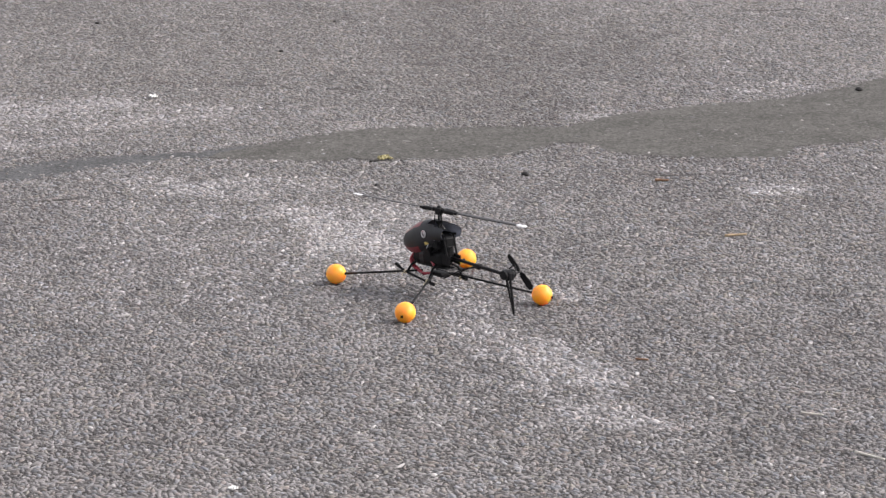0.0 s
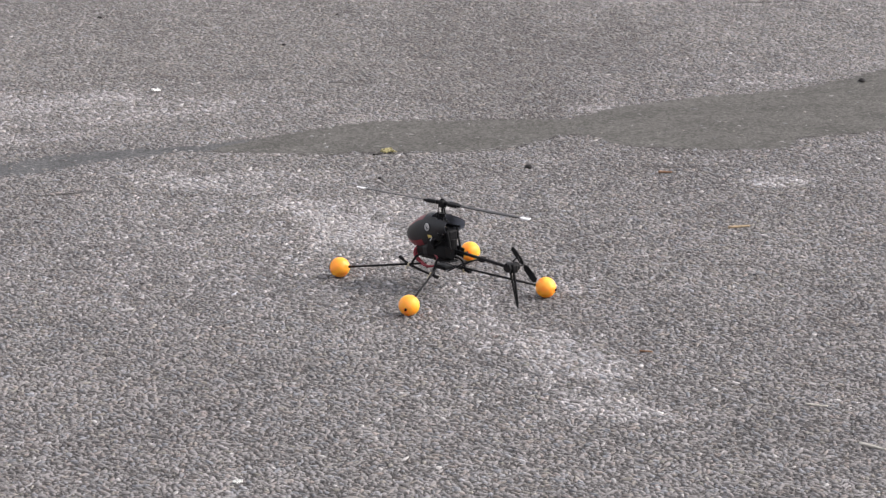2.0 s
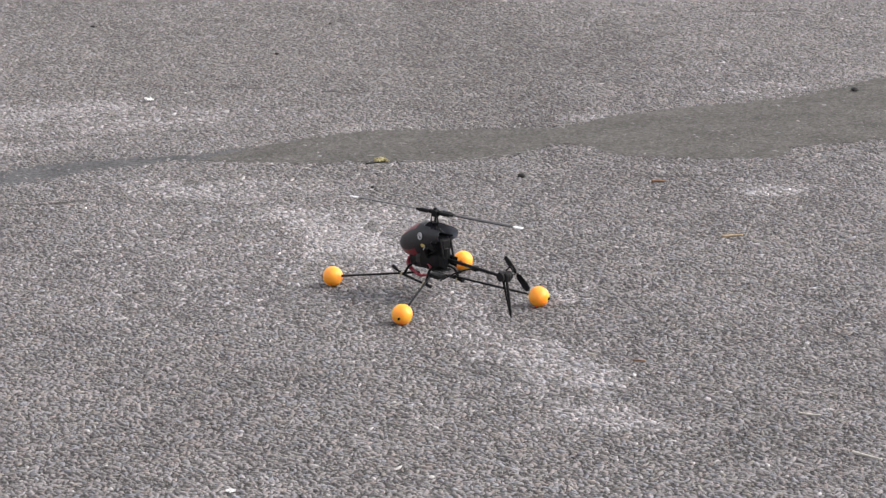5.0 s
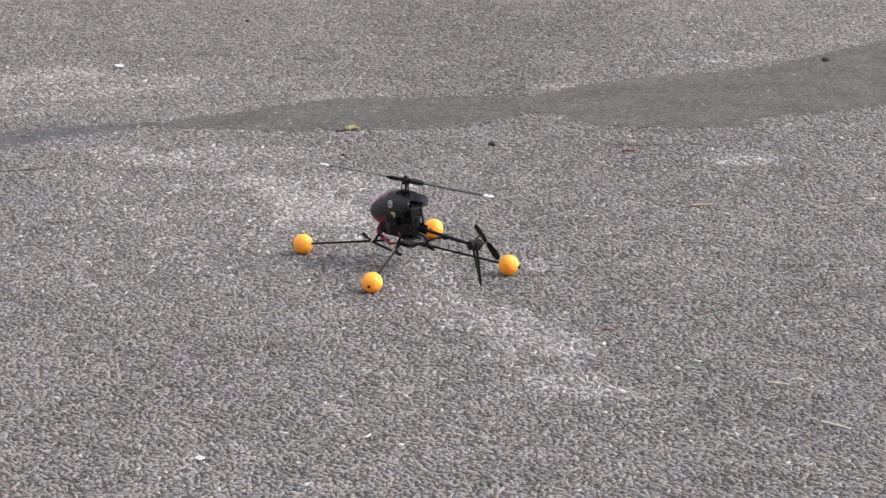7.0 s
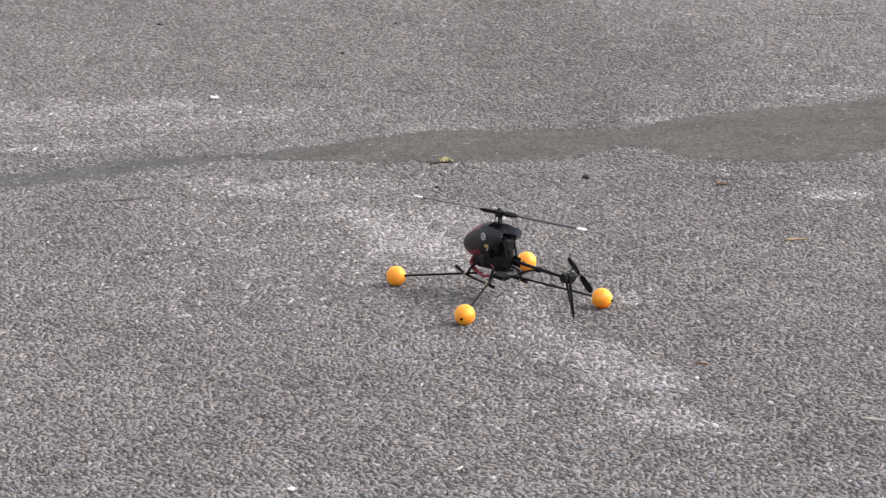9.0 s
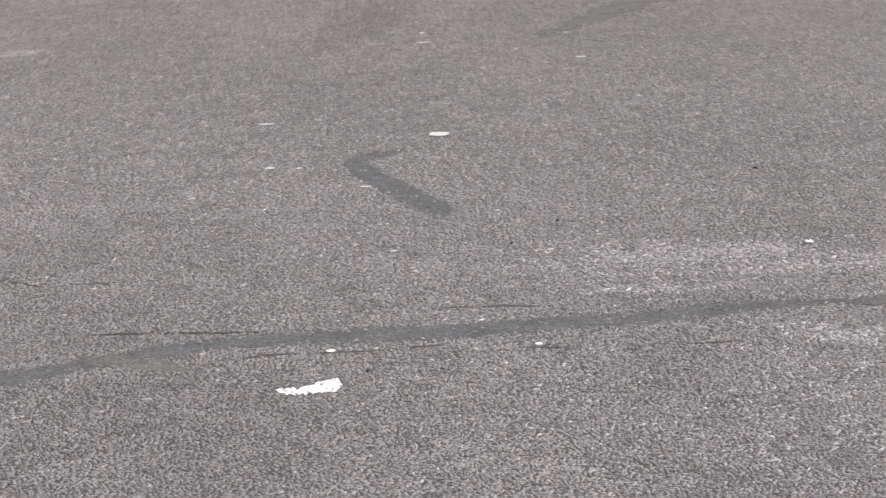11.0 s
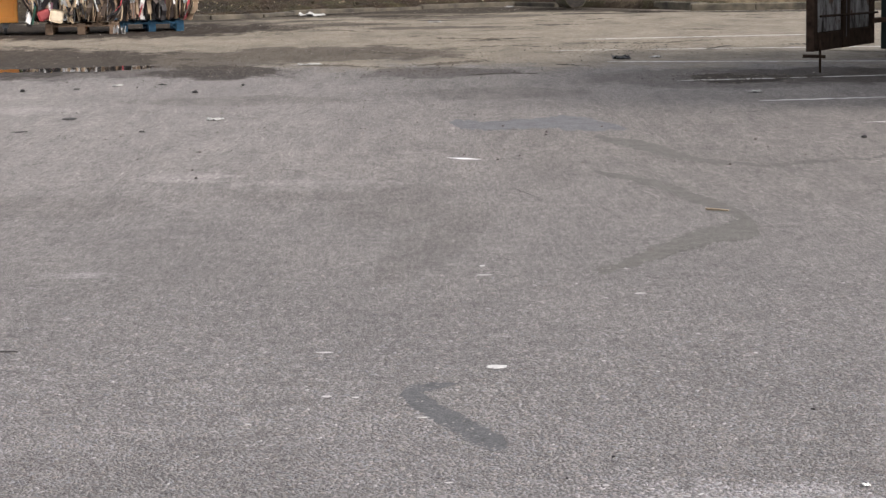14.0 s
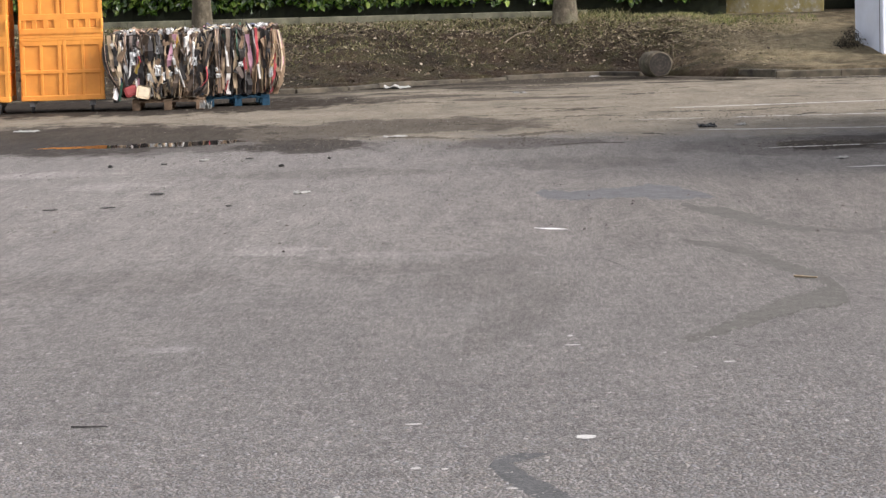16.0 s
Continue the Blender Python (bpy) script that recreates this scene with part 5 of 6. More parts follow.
RUST = plastic("rusty_dark_steel", (0.034, 0.0225, 0.0165), 0.9, 0.5, 12, spec=0.06)
GREEN_STEEL = plastic("dark_green_steel", (0.009, 0.015, 0.0135), 0.7, 0.35, 4, spec=0.15)
DOOR_PAINT = door_paint()
cont = thing("container", "dark green steel container with a weathered open door", "container", pose(4.34, 27.85, 0.0, 0, 0, -9))
P0, P1 = [Matrix.Rotation(radians(9), 2) @ (Vector(p) - Vector((4.34, 27.85))) for p in ((3.40, 26.0), (4.20, 27.60))]
dd = (P1 - P0).normalized()
L = (P1 - P0).length
DZ0, DZ1 = 0.20, 2.55
door = part("door", made(upright, P0 + dd * 0.06, P1 - dd * 0.06, DZ0 + 0.05, DZ1 - 0.05, 0.03, 0.0), RUST, cont, "weathered grey container door")
for a, b in ((0.0, 0.10), (L * 0.46, L * 0.58), (L - 0.12, L)):
    part("door_stile", made(upright, P0 + dd * a, P0 + dd * b, DZ0, DZ1, 0.08, 0.03), RUST, door)
for a, b in ((0.11, L * 0.455), (L * 0.585, L - 0.13)):
    part("door_panel", made(upright, P0 + dd * a, P0 + dd * b, DZ0 + 0.17, DZ1 - 0.1, 0.03, 0.012), DOOR_PAINT, door, "grey peeling panel")
    part("door_rail", made(upright, P0 + dd * a, P0 + dd * b, DZ0, DZ0 + 0.16, 0.07, 0.025), RUST, door)
    part("door_rail", made(upright, P0 + dd * a, P0 + dd * b, DZ1 - 0.09, DZ1, 0.07, 0.025), RUST, door)
nn = Vector((dd.y, -dd.x))
part("edge_flange", made(upright, P0 - dd * 0.02, P0 + dd * 0.02, DZ0 + 0.01, DZ1 - 0.01, 0.07, 0.036), RUST, door)
part("mid_slit", made(upright, P0 + dd * (L * 0.51), P0 + dd * (L * 0.525), DZ0 + 0.1, DZ1 - 0.1, 0.02, 0.033), SEAL_DARK, door)
part("locking_bar", made(rod, (*(P0 + dd * 0.12 + nn * 0.05), 0.52), (*(P1 + nn * 0.06), 0.50), 0.011, seg=8), RUST, door, "rusty locking bar", True)
bolt = P0 + dd * 0.11 + nn * 0.05
part("drop_bolt", made(rod, (*bolt, 0.002), (*bolt, 0.30), 0.012, seg=8), RUST, door, "rusty drop bolt", True)
part("bolt_handle", made(rod, (bolt.x - 0.16, bolt.y, 0.155), (bolt.x + 0.05, bolt.y, 0.15), 0.016, seg=8), RUST, door, "", True)
for z in (0.42, 1.2, 2.0):
    part("hinge", made(box, (P1.x + 0.05, P1.y + 0.09, z), (0.07, 0.24, 0.05), (0, 0, -30), 0.008), RUST, cont)
for x, y in ((0.06, 0.06), (0.06, 2.36), (5.98, 0.06), (5.98, 2.36)):
    part("corner_post", made(box, (x, y, 1.34), (0.14, 0.14, 2.42), bevel=0.01), GREEN_STEEL, cont)
for y, out in ((0.05, -1), (2.37, 1)):
    wall = part("side_wall", made(box, (3.02, y, 1.35), (5.8, 0.05, 2.36)), GREEN_STEEL, cont)
    for k in range(12):
        part("rib", made(box, (0.36 + 0.48 * k, y + out * 0.05, 1.35), (0.14, 0.07, 2.34), bevel=0.015), GREEN_STEEL, wall)
part("end_wall", made(box, (5.98, 1.21, 1.35), (0.06, 2.16, 2.4)), GREEN_STEEL, cont)
part("roof", made(box, (3.02, 1.21, 2.575), (6.04, 2.44, 0.05), bevel=0.01), GREEN_STEEL, cont)
part("floor_plate", made(box, (3.02, 1.21, 0.2), (5.9, 2.24, 0.1)), RUST, cont)
part("sill", made(box, (0.05, 1.21, 0.2), (0.12, 2.14, 0.14), bevel=0.01), GREEN_STEEL, cont)
for x in (0.5, 3.0, 5.5):
    part("skid_rail", made(box, (x, 1.21, 0.075), (0.16, 2.3, 0.146), bevel=0.01), RUST, cont)

# ---- orange stacking bins on castors
def orange():
    m = Mat("orange_plastic_bin", 0.5)
    c = m.ramp(m.noise(3, 5, 0.65), (0.3, (0.66, 0.25, 0.038)), (0.7, (0.84, 0.345, 0.058)))
    c = m.mix(m.ramp(m.noise(9, 5, 0.75, m.scaled((1, 1, 0.35))), (0.58, 0.0), (0.75, 0.35)), c, (0.42, 0.20, 0.07))
    m.bump(m.noise(30, 3), 0.12, 0.004)
    return m.done(c)


ORANGE_BIN = orange()
DARK_STEEL = plastic("castor_steel", (0.26, 0.26, 0.27), 0.5, 0.3, 20, 0.6)
RUBBER = plastic("castor_rubber", (0.02, 0.02, 0.02), 0.8)


def bin_body(bm, ribs, w, d, h, slots):
    """A ribbed tub: recessed panels between raised ribs on the front and the flanks."""
    e = 0.020
    box(bm, (0, d / 2, h / 2), (w - 2 * e, d - 2 * e, h - 0.02), bevel=0.01)
    for face in range(3):
        m = (Matrix.Identity(4), Matrix.Translation((w / 2, d / 2, 0)) @ Matrix.Rotation(radians(90), 4, "Z") @ Matrix.Translation((0, 0, 0)), Matrix.Translation((-w / 2, d / 2, 0)) @ Matrix.Rotation(radians(-90), 4, "Z"))[face]
        span = w if face == 0 else d
        bars = [(-span / 2 + 0.03, h / 2, 0.06, h), (span / 2 - 0.03, h / 2, 0.06, h), (-0.034, h / 2, 0.05, h), (0.034, h / 2, 0.05, h), (0, 0.035, span, 0.07), (0, h - 0.05, span, 0.10)]
        for s in (-1, 1):
            cx = s * span / 4
            bars.append((cx, (h + 0.31) / 2, 0.045, h - 0.31) if slots else (cx, h / 2, 0.045, h))
        if slots:
            bars += [(0, 0.275, span, 0.085), (0, 0.08, span, 0.10)]
            for s in (-1, 1):
                for u, bw in ((-0.23, 0.10), (-0.075, 0.07), (0.075, 0.07), (0.23, 0.10)):
                    bars.append((s * span / 4 + u, 0.18, bw, 0.13))
        else:
            bars.append((0, h * 0.46, span, 0.05))
        for k, (x, z, bw, bh) in enumerate(bars):
            proud = 0.001 * (k % 5)
            rib = made(box, (x, e / 2 + 0.004 - proud / 2, z), (bw, e + 0.008 + proud, bh), bevel=0.009, seg=2)
            rib.transform(m)
            ribs.append(rib)
    ribs.append(made(box, (0, d / 2, h - 0.02), (w + 0.006, d + 0.006, 0.05), bevel=0.012))
    return bm


def orange_bin(x, y, z, turn, castors, slots, label):
    t = thing("plastic_bin", label, "bin", pose(x, y, z, 0, 0, turn), group="orange plastic bins")
    h = 0.815 if castors else 0.80
    base = 0.16 if castors else 0.0
    ribs = []
    b = part("tub", bin_body(bmesh.new(), ribs, 1.08, 0.95, h, slots), ORANGE_BIN, t)
    b.location.z = base
    for r in ribs:
        part("rib", r, ORANGE_BIN, b)
    if castors:
        for cx in (-0.40, 0.38):
            for cy in (0.14, 0.80):
                c = part("castor", made(box, (cx, cy, 0.12), (0.08, 0.09, 0.075), bevel=0.008), DARK_STEEL, t)
                part("wheel", made(rod, (cx - 0.018, cy, 0.055), (cx + 0.018, cy, 0.055), 0.055, seg=18), RUBBER, c)
    return t


orange_bin(-6.035, 36.75, 0.0, 9, True, False, "orange ribbed plastic bin standing on castors")
orange_bin(-6.035, 36.75, 0.973, 9, False, True, "orange slotted plastic bin stacked on another")
orange_bin(-7.225, 36.42, 0.0, 5, True, False, "orange ribbed plastic bin standing on castors")
orange_bin(-7.225, 36.42, 0.973, 5, False, True, "orange slotted plastic bin stacked on another")

# ---- pallets with bales of waste cardboard
WOOD = plastic("weathered_pallet_wood", (0.19, 0.125, 0.08), 0.85, 0.4, 12)
BLUE_WOOD = plastic("blue_painted_pallet", (0.016, 0.075, 0.135), 0.75, 0.4, 12)


def pallet(x, y, w, d, turn, material, label):
    t = thing("pallet", label, "pallet", pose(x, y, 0, 0, 0, turn), group="pallets under the bales")
    for k in range(3):
        part("base_board", made(box, (-w / 2 + 0.05 + (w - 0.1) * k / 2, d / 2, 0.012), (0.1, d, 0.022), bevel=0.002, seg=1), material, t)
        for j in range(3):
            part("block", made(box, (-w / 2 + 0.05 + (w - 0.1) * k / 2, 0.05 + (d - 0.1) * j / 2, 0.062), (0.1, 0.1, 0.078), bevel=0.003, seg=1), material, t)
    for j in range(3):
        part("stringer", made(box, (0, 0.05 + (d - 0.1) * j / 2, 0.112), (w, 0.1, 0.021), bevel=0.002, seg=1), material, t)
    for k in range(5):
        part("deck_board", made(box, (-w / 2 + 0.06 + (w - 0.12) * k / 4, d / 2, 0.134), (0.115, d, 0.021), bevel=0.002, seg=1), material, t)
    return t


pallet(-4.67, 36.75, 0.93, 1.1, 4, WOOD, "bare wooden pallet under a cardboard bale")
pallet(-3.82, 37.45, 0.84, 1.1, 10, BLUE_WOOD, "blue painted wooden pallet under a cardboard bale")
# the near-black tones also stand in for shaded crevices between sheets
CARD = shades("waste_cardboard", ((0.0, (0.085, 0.057, 0.039)), (0.08, (0.24, 0.160, 0.10)), (0.19, (0.018, 0.014, 0.013)), (0.36, (0.42, 0.31, 0.20)), (0.46, (0.11, 0.08, 0.058)), (0.55, (0.60, 0.49, 0.34)), (0.625, (0.022, 0.019, 0.020)), (0.79, (0.74, 0.72, 0.70)), (0.86, (0.15, 0.115, 0.10)), (0.90, (0.34, 0.24, 0.18)), (0.945, (0.40, 0.05, 0.06)), (0.957, (0.04, 0.13, 0.085)), (0.965, (0.62, 0.33, 0.42)), (0.98, (0.62, 0.42, 0.06)), (0.99, (0.09, 0.12, 0.24))), 0.7, "object")
FILM = plastic("torn_packing_film", (0.70, 0.70, 0.70), 0.25, 0.15, 30)


def sheet(bm, x, y, z0, z1, w, thick, lean, curl, turn, bow=0.0):
    """A folded piece of board pressed into the bale, upright and slightly curled."""
    n = 5
    rows = []
    m = pose(x, y, 0, 0, 0, turn)
    for i in range(n + 1):
        t = i / n
        z = z0 + (z1 - z0) * t
        dx = lean * (t - 0.5) + curl * math.sin(t * 5.0) + bow * (math.sin(t * math.pi * 0.9) - 1.6 * max(0.0, 0.4 - t))
        dy = -0.035 * math.sin(t * math.pi) + 0.02 * math.sin(t * 9 + x * 7)
        ww = w * (0.85 + 0.3 * noise.noise((x * 9, t * 2, z0)))
        rows.append([bm.verts.new(m @ Vector((dx + a * ww, dy + b * thick, z))) for a, b in ((-0.5, -0.5), (0.5, -0.35), (0.5, 0.5), (-0.5, 0.5))])
    for a, b in zip(rows, rows[1:]):
        for k in range(4):
            bm.faces.new((a[k], a[(k + 1) % 4], b[(k + 1) % 4], b[k]))
    bm.faces.new(rows[0])
    bm.faces.new(rows[-1][::-1])
    return bm


def scrap_film(bm, x, y, z, w, h, seed):
    """A crumpled shred of film."""
    n = 5
    grid = [[bm.verts.new((x + w * (i / n - 0.5) + 0.02 * noise.noise((i * 1.3, j * 1.1, seed)), y + 0.05 * noise.noise((i * 0.9, j * 0.9, seed + 5)), z + h * (j / n - 0.2) + 0.03 * noise.noise((i * 1.7, j * 0.7, seed + 9)))) for j in range(n + 1)] for i in range(n + 1)]
    for a, b in zip(grid, grid[1:]):
        for j in range(n):
            bm.faces.new((a[j], b[j], b[j + 1], a[j + 1]))
    return bm


def bale(x, y, w, d, h, turn, seed, label, bulge):
    rng = random.Random(seed)
    t = thing("cardboard_bale", label, "bale", pose(x, y, 0.145, 0, 0, turn), group="cardboard bales")
    # near-black core: shade in the gaps between sheets, put into its colour
    part("core", made(box, (0, d / 2 + 0.04, h / 2), (w * 0.86, d * 0.86, h - 0.04), bevel=0.06), plastic("packed_board_shade", (0.024, 0.018, 0.015), 0.95, 0.5, 9), t, "packed inside, coloured dark for gap shade")
    for i in range(150 if bulge else 170):
        u = rng.uniform(-0.5, 0.5)
        cx = u * w
        lay = rng.choice((0, 0, 1, 1, 2) if bulge else (0, 0, 0, 0, 1, 2))
        z0 = rng.uniform(0.0, 0.12) if lay < 2 else rng.uniform(0.25, 0.5)
        z1 = h * rng.uniform(0.80, 1.0) if lay != 1 else h * rng.uniform(0.35, 0.7)
        lean = (bulge * (abs(u) * 2) ** 3 * math.copysign(-0.25, u) if lay == 0 else 0) + rng.gauss(0, 0.055 if bulge else 0.018)
        bow = -0.10 * ((-u - 0.18) / 0.32) ** 1.5 if bulge and u < -0.18 and lay == 0 else (0.07 * ((u - 0.3) / 0.2) if u > 0.3 else 0.0)
        part("sheet", made(sheet, cx * (0.97 - 0.06 * (lay == 1)), 0.02 - 0.02 * lay + rng.uniform(-0.015, 0.015), z0, z1, rng.choice((0.008, 0.012, 0.018, 0.026, 0.036, 0.066)), rng.uniform(0.03, 0.07), lean, rng.gauss(0, 0.012), rng.gauss(0, 14), bow), CARD, t)
    for i in range(95 if bulge else 24):
        cx, z = rng.uniform(-0.48, 0.48) * w, rng.uniform(0.08, 0.9) * h
        m = pose(cx, -0.055 + rng.uniform(-0.02, 0.03), z, rng.gauss(0, 10), rng.gauss(0, 22), rng.gauss(0, 20))
        bm = made(box, (0, 0, 0), (rng.choice((0.014, 0.024, 0.04, 0.07)), rng.uniform(0.006, 0.03), rng.uniform(0.05, 0.28)))
        bm.transform(m)
        part("sheet", bm, CARD, t)
    for i in range(9):
        cx = rng.uniform(-0.47, 0.47) * w
        part("torn_film", made(scrap_film, cx, rng.uniform(-0.03, 0.3), h - 0.02, rng.uniform(0.05, 0.16), rng.uniform(0.03, 0.09), seed + i), FILM, t, "crumpled white packing film")
    for i in range(9 if bulge else 4):
        cx, z = rng.uniform(-0.42, 0.42) * w, rng.uniform(0.15, 0.8) * h
        part("torn_film", made(scrap_film, cx, -0.075, z, rng.uniform(0.03, 0.08), rng.uniform(0.05, 0.16), seed + 40 + i), FILM, t, "crumpled white packing film")
    for s in (-1, 1):
        for i in range(22):
            v = rng.uniform(0.03, 0.95) * d
            part("sheet", made(sheet, s * w * 0.46, v, rng.uniform(0, 0.1), h * rng.uniform(0.75, 0.99), rng.choice((0.03, 0.05, 0.08)), 0.05, rng.gauss(0, 0.03), 0.01, 90 + rng.gauss(0, 12)), CARD, t)
    for i in range(110):
        cx, cy = rng.uniform(-0.48, 0.48) * w, rng.uniform(-0.02, 0.96) * d
        m = pose(cx, cy, h - 0.015 + rng.uniform(-0.02, 0.04), rng.gauss(0, 22), rng.gauss(0, 28), rng.uniform(0, 180))
        bm = made(box, (0, 0, 0), (rng.uniform(0.03, 0.13), rng.uniform(0.02, 0.07), rng.uniform(0.004, 0.02)))
        bm.transform(m)
        part("sheet", bm, CARD, t)
    for u in (-0.33, 0.02, 0.36):
        part("binding_wire", made(tube, [(u * w, -0.075, 0.03), (u * w + 0.01, -0.085, h * 0.5), (u * w, -0.06, h * 0.98)], 0.0025, 5, 0.1), DARK_STEEL, t, "thin binding wire")
    return t


first_bale = bale(-4.77, 36.72, 1.24, 1.05, 0.875, 4, 31, "bulging bale of pressed waste cardboard on a wooden pallet", 1.0)
bale(-3.74, 37.42, 0.98, 1.05, 0.90, 10, 32, "upright bale of pressed waste cardboard on a blue pallet", 0.0)

part("board_piece", made(box, (-0.20, -0.13, 0.10), (0.18, 0.02, 0.17), (-12, 12, 4), 0.03), plastic("cream_board", (0.62, 0.52, 0.38), 0.8), first_bale, "cream board piece")
part("board_piece", made(box, (-0.36, -0.11, 0.12), (0.17, 0.03, 0.14), (-10, -20, 8), 0.03), plastic("red_board", (0.33, 0.06, 0.06), 0.7), first_bale, "crushed red box")

# ---- puddle
def water():
    m = Mat("puddle_water", 0.03, 0, 0.5)
    m.b.inputs["IOR"].default_value = 1.33
    return m.done((0.012, 0.011, 0.010))


seal([(-4.9, 27.95, 0.12), (-4.7, 27.98, 0.2), (-4.4, 28.0, 0.4), (-3.9, 28.05, 0.72), (-3.4, 28.15, 0.85), (-3.05, 28.35, 0.75), (-2.82, 28.45, 0.35)], water(), "shallow dark puddle in the asphalt", top=0.004, ragged=0.12, step=0.03, seed=41.0, name="puddle")


CRACK_DIRT = tar("trodden_dirt", (0.085, 0.070, 0.052), (0.14, 0.12, 0.09))
SOIL = tar("wet_soil", (0.035, 0.028, 0.021), (0.08, 0.065, 0.05))
seal([(-3.2, 41.2, 0.3), (-2.2, 42.9, 0.5), (-1.0, 43.7, 0.7), (-0.4, 44.1, 1.3), (0.2, 44.6, 1.1), (0.8, 45.1, 1.5), (1.5, 45.0, 1.2), (2.3, 44.3, 1.0), (3.0, 43.2, 0.9), (3.6, 42.9, 0.5)], SOIL, "dark wet soil washed along the kerb", ragged=0.25, step=0.03, seed=51.0, name="wet_soil")
seal([(-0.9, 41.3, 0.05), (-0.3, 41.8, 0.3), (0.5, 42.3, 0.2), (1.0, 42.9, 0.05)], SOIL, "dark wet soil on the yard", ragged=0.2, step=0.03, seed=53.0, name="wet_soil")
for k, (x, y, dx, dy, w) in enumerate(((-2.6, 42.5, 1.5, 1.1, 0.22), (-1.3, 42.0, 1.2, 0.5, 0.3), (0.1, 43.4, 1.4, 0.5, 0.35), (0.9, 44.2, 1.6, 0.3, 0.3), (-2.3, 40.6, 1.0, 0.2, 0.14), (1.6, 42.4, 1.5, -0.1, 0.16), (-0.4, 40.3, 0.9, 0.1, 0.12), (2.6, 42.9, 1.3, -0.1, 0.25), (-4.4, 40.9, 1.6, 0.4, 0.3))):
    seal([(x, y, 0.04), (x + dx * 0.3, y + dy * 0.35, w * 3.2), (x + dx * 0.65, y + dy * 0.6, w * 2.0), (x + dx, y + dy, 0.04)], SOIL, "dark soil washed over the asphalt", ragged=w * 0.5, step=0.025, seed=61.0 + k * 2.3, name="wet_soil")
seal([(3.6, 42.9, 0.1), (4.4, 42.6, 0.7), (5.6, 42.75, 0.5), (7.0, 42.8, 0.9), (9.0, 42.9, 0.5)], SOIL, "dark soil along the raised kerb", ragged=0.3, step=0.03, seed=83.0, name="wet_soil")
seal([(-1.6, 38.9, 0.05), (-1.1, 39.1, 0.25), (-0.5, 39.2, 0.1)], SOIL, "dark wet soil on the yard", ragged=0.15, step=0.03, seed=55.0, name="wet_soil")
seal([(0.2, 26.4, 0.05), (0.6, 26.6, 0.2), (1.0, 26.5, 0.05)], SOIL, "dark oily stain on the yard", ragged=0.12, step=0.03, seed=57.0, name="wet_soil")
seal([(2.2, 25.6, 0.05), (2.5, 25.9, 0.5), (2.9, 25.6, 0.4), (3.3, 25.5, 0.25), (3.6, 25.6, 0.05)], SOIL, "dark oily stain on the yard", ragged=0.3, step=0.02, seed=59.0, name="wet_soil")


# earth trodden in thin runs over the far parking bays
run = random.Random(29)
for k in range(34):
    x, y, dx, w = run.uniform(-2.6, 4.6), run.uniform(28.0, 41.5), run.uniform(0.3, 1.3), run.uniform(0.12, 0.42)
    rise = run.uniform(-0.9, 0.9)
    seal([(x, y, 0.03), (x + dx * 0.35, y + rise * 0.3, w), (x + dx * 0.7, y + rise * 0.8, w * 0.5), (x + dx, y + rise, 0.03)], SOIL if k % 3 == 0 else CRACK_DIRT, "thin run of dark dirt on the yard", ragged=w * 0.8, step=0.02, seed=101.0 + k * 1.9, name="dirt_run")


# ---- dirt, chips and crumbs trodden into the far yard
CRUMB = ([(0, 0, 0.5), (0.5, 0, 0), (0.15, 0.5, 0), (-0.45, 0.3, 0), (-0.4, -0.35, 0), (0.2, -0.5, 0)], [(0, 1, 2), (0, 2, 3), (0, 3, 4), (0, 4, 5), (0, 5, 1)])
rng = random.Random(77)
DIRTY = ((-4.6, 29.5, 2.0, 2.8), (-2.1, 27.5, 0.6, 1.2), (-0.1, 27.0, 0.8, 1.0), (2.7, 25.4, 0.6, 0.8), (-4.4, 37.0, 2.0, 1.4), (-2.2, 38.8, 1.6, 1.0), (0.2, 42.0, 1.6, 1.8), (0.6, 44.6, 1.2, 0.9), (2.6, 43.4, 1.4, 0.8), (-1.3, 31.0, 1.4, 1.6), (2.0, 31.6, 1.2, 1.5), (5.0, 42.6, 1.4, 0.6))


def crumb_place():
    if rng.random() < 0.85:
        cx, cy, rx, ry = rng.choice(DIRTY)
        x, y = rng.gauss(cx, rx * 0.6), rng.gauss(cy, ry * 0.6)
    else:
        y = 16 + 27 * rng.random()
        x = rng.uniform(-0.21, 0.14) * y
    if not 12 < y < kerb_y(x) - 0.15:
        return None
    s = 0.005 + 0.016 * rng.random() ** 4
    return pose(x, y, 0.002, 0, 0, rng.uniform(0, 360)), s, s * rng.uniform(0.8, 1.4)


stuff("dirt_crumbs", scatter(12000, crumb_place, CRUMB), shades("dirt_crumb", ((0.0, (0.020, 0.016, 0.013)), (0.55, (0.060, 0.047, 0.035)), (0.85, (0.13, 0.112, 0.09)), (1.0, (0.24, 0.225, 0.2))), 0.95, "island"), "loose dirt, chips and crumbs trodden into the asphalt", "dirt")


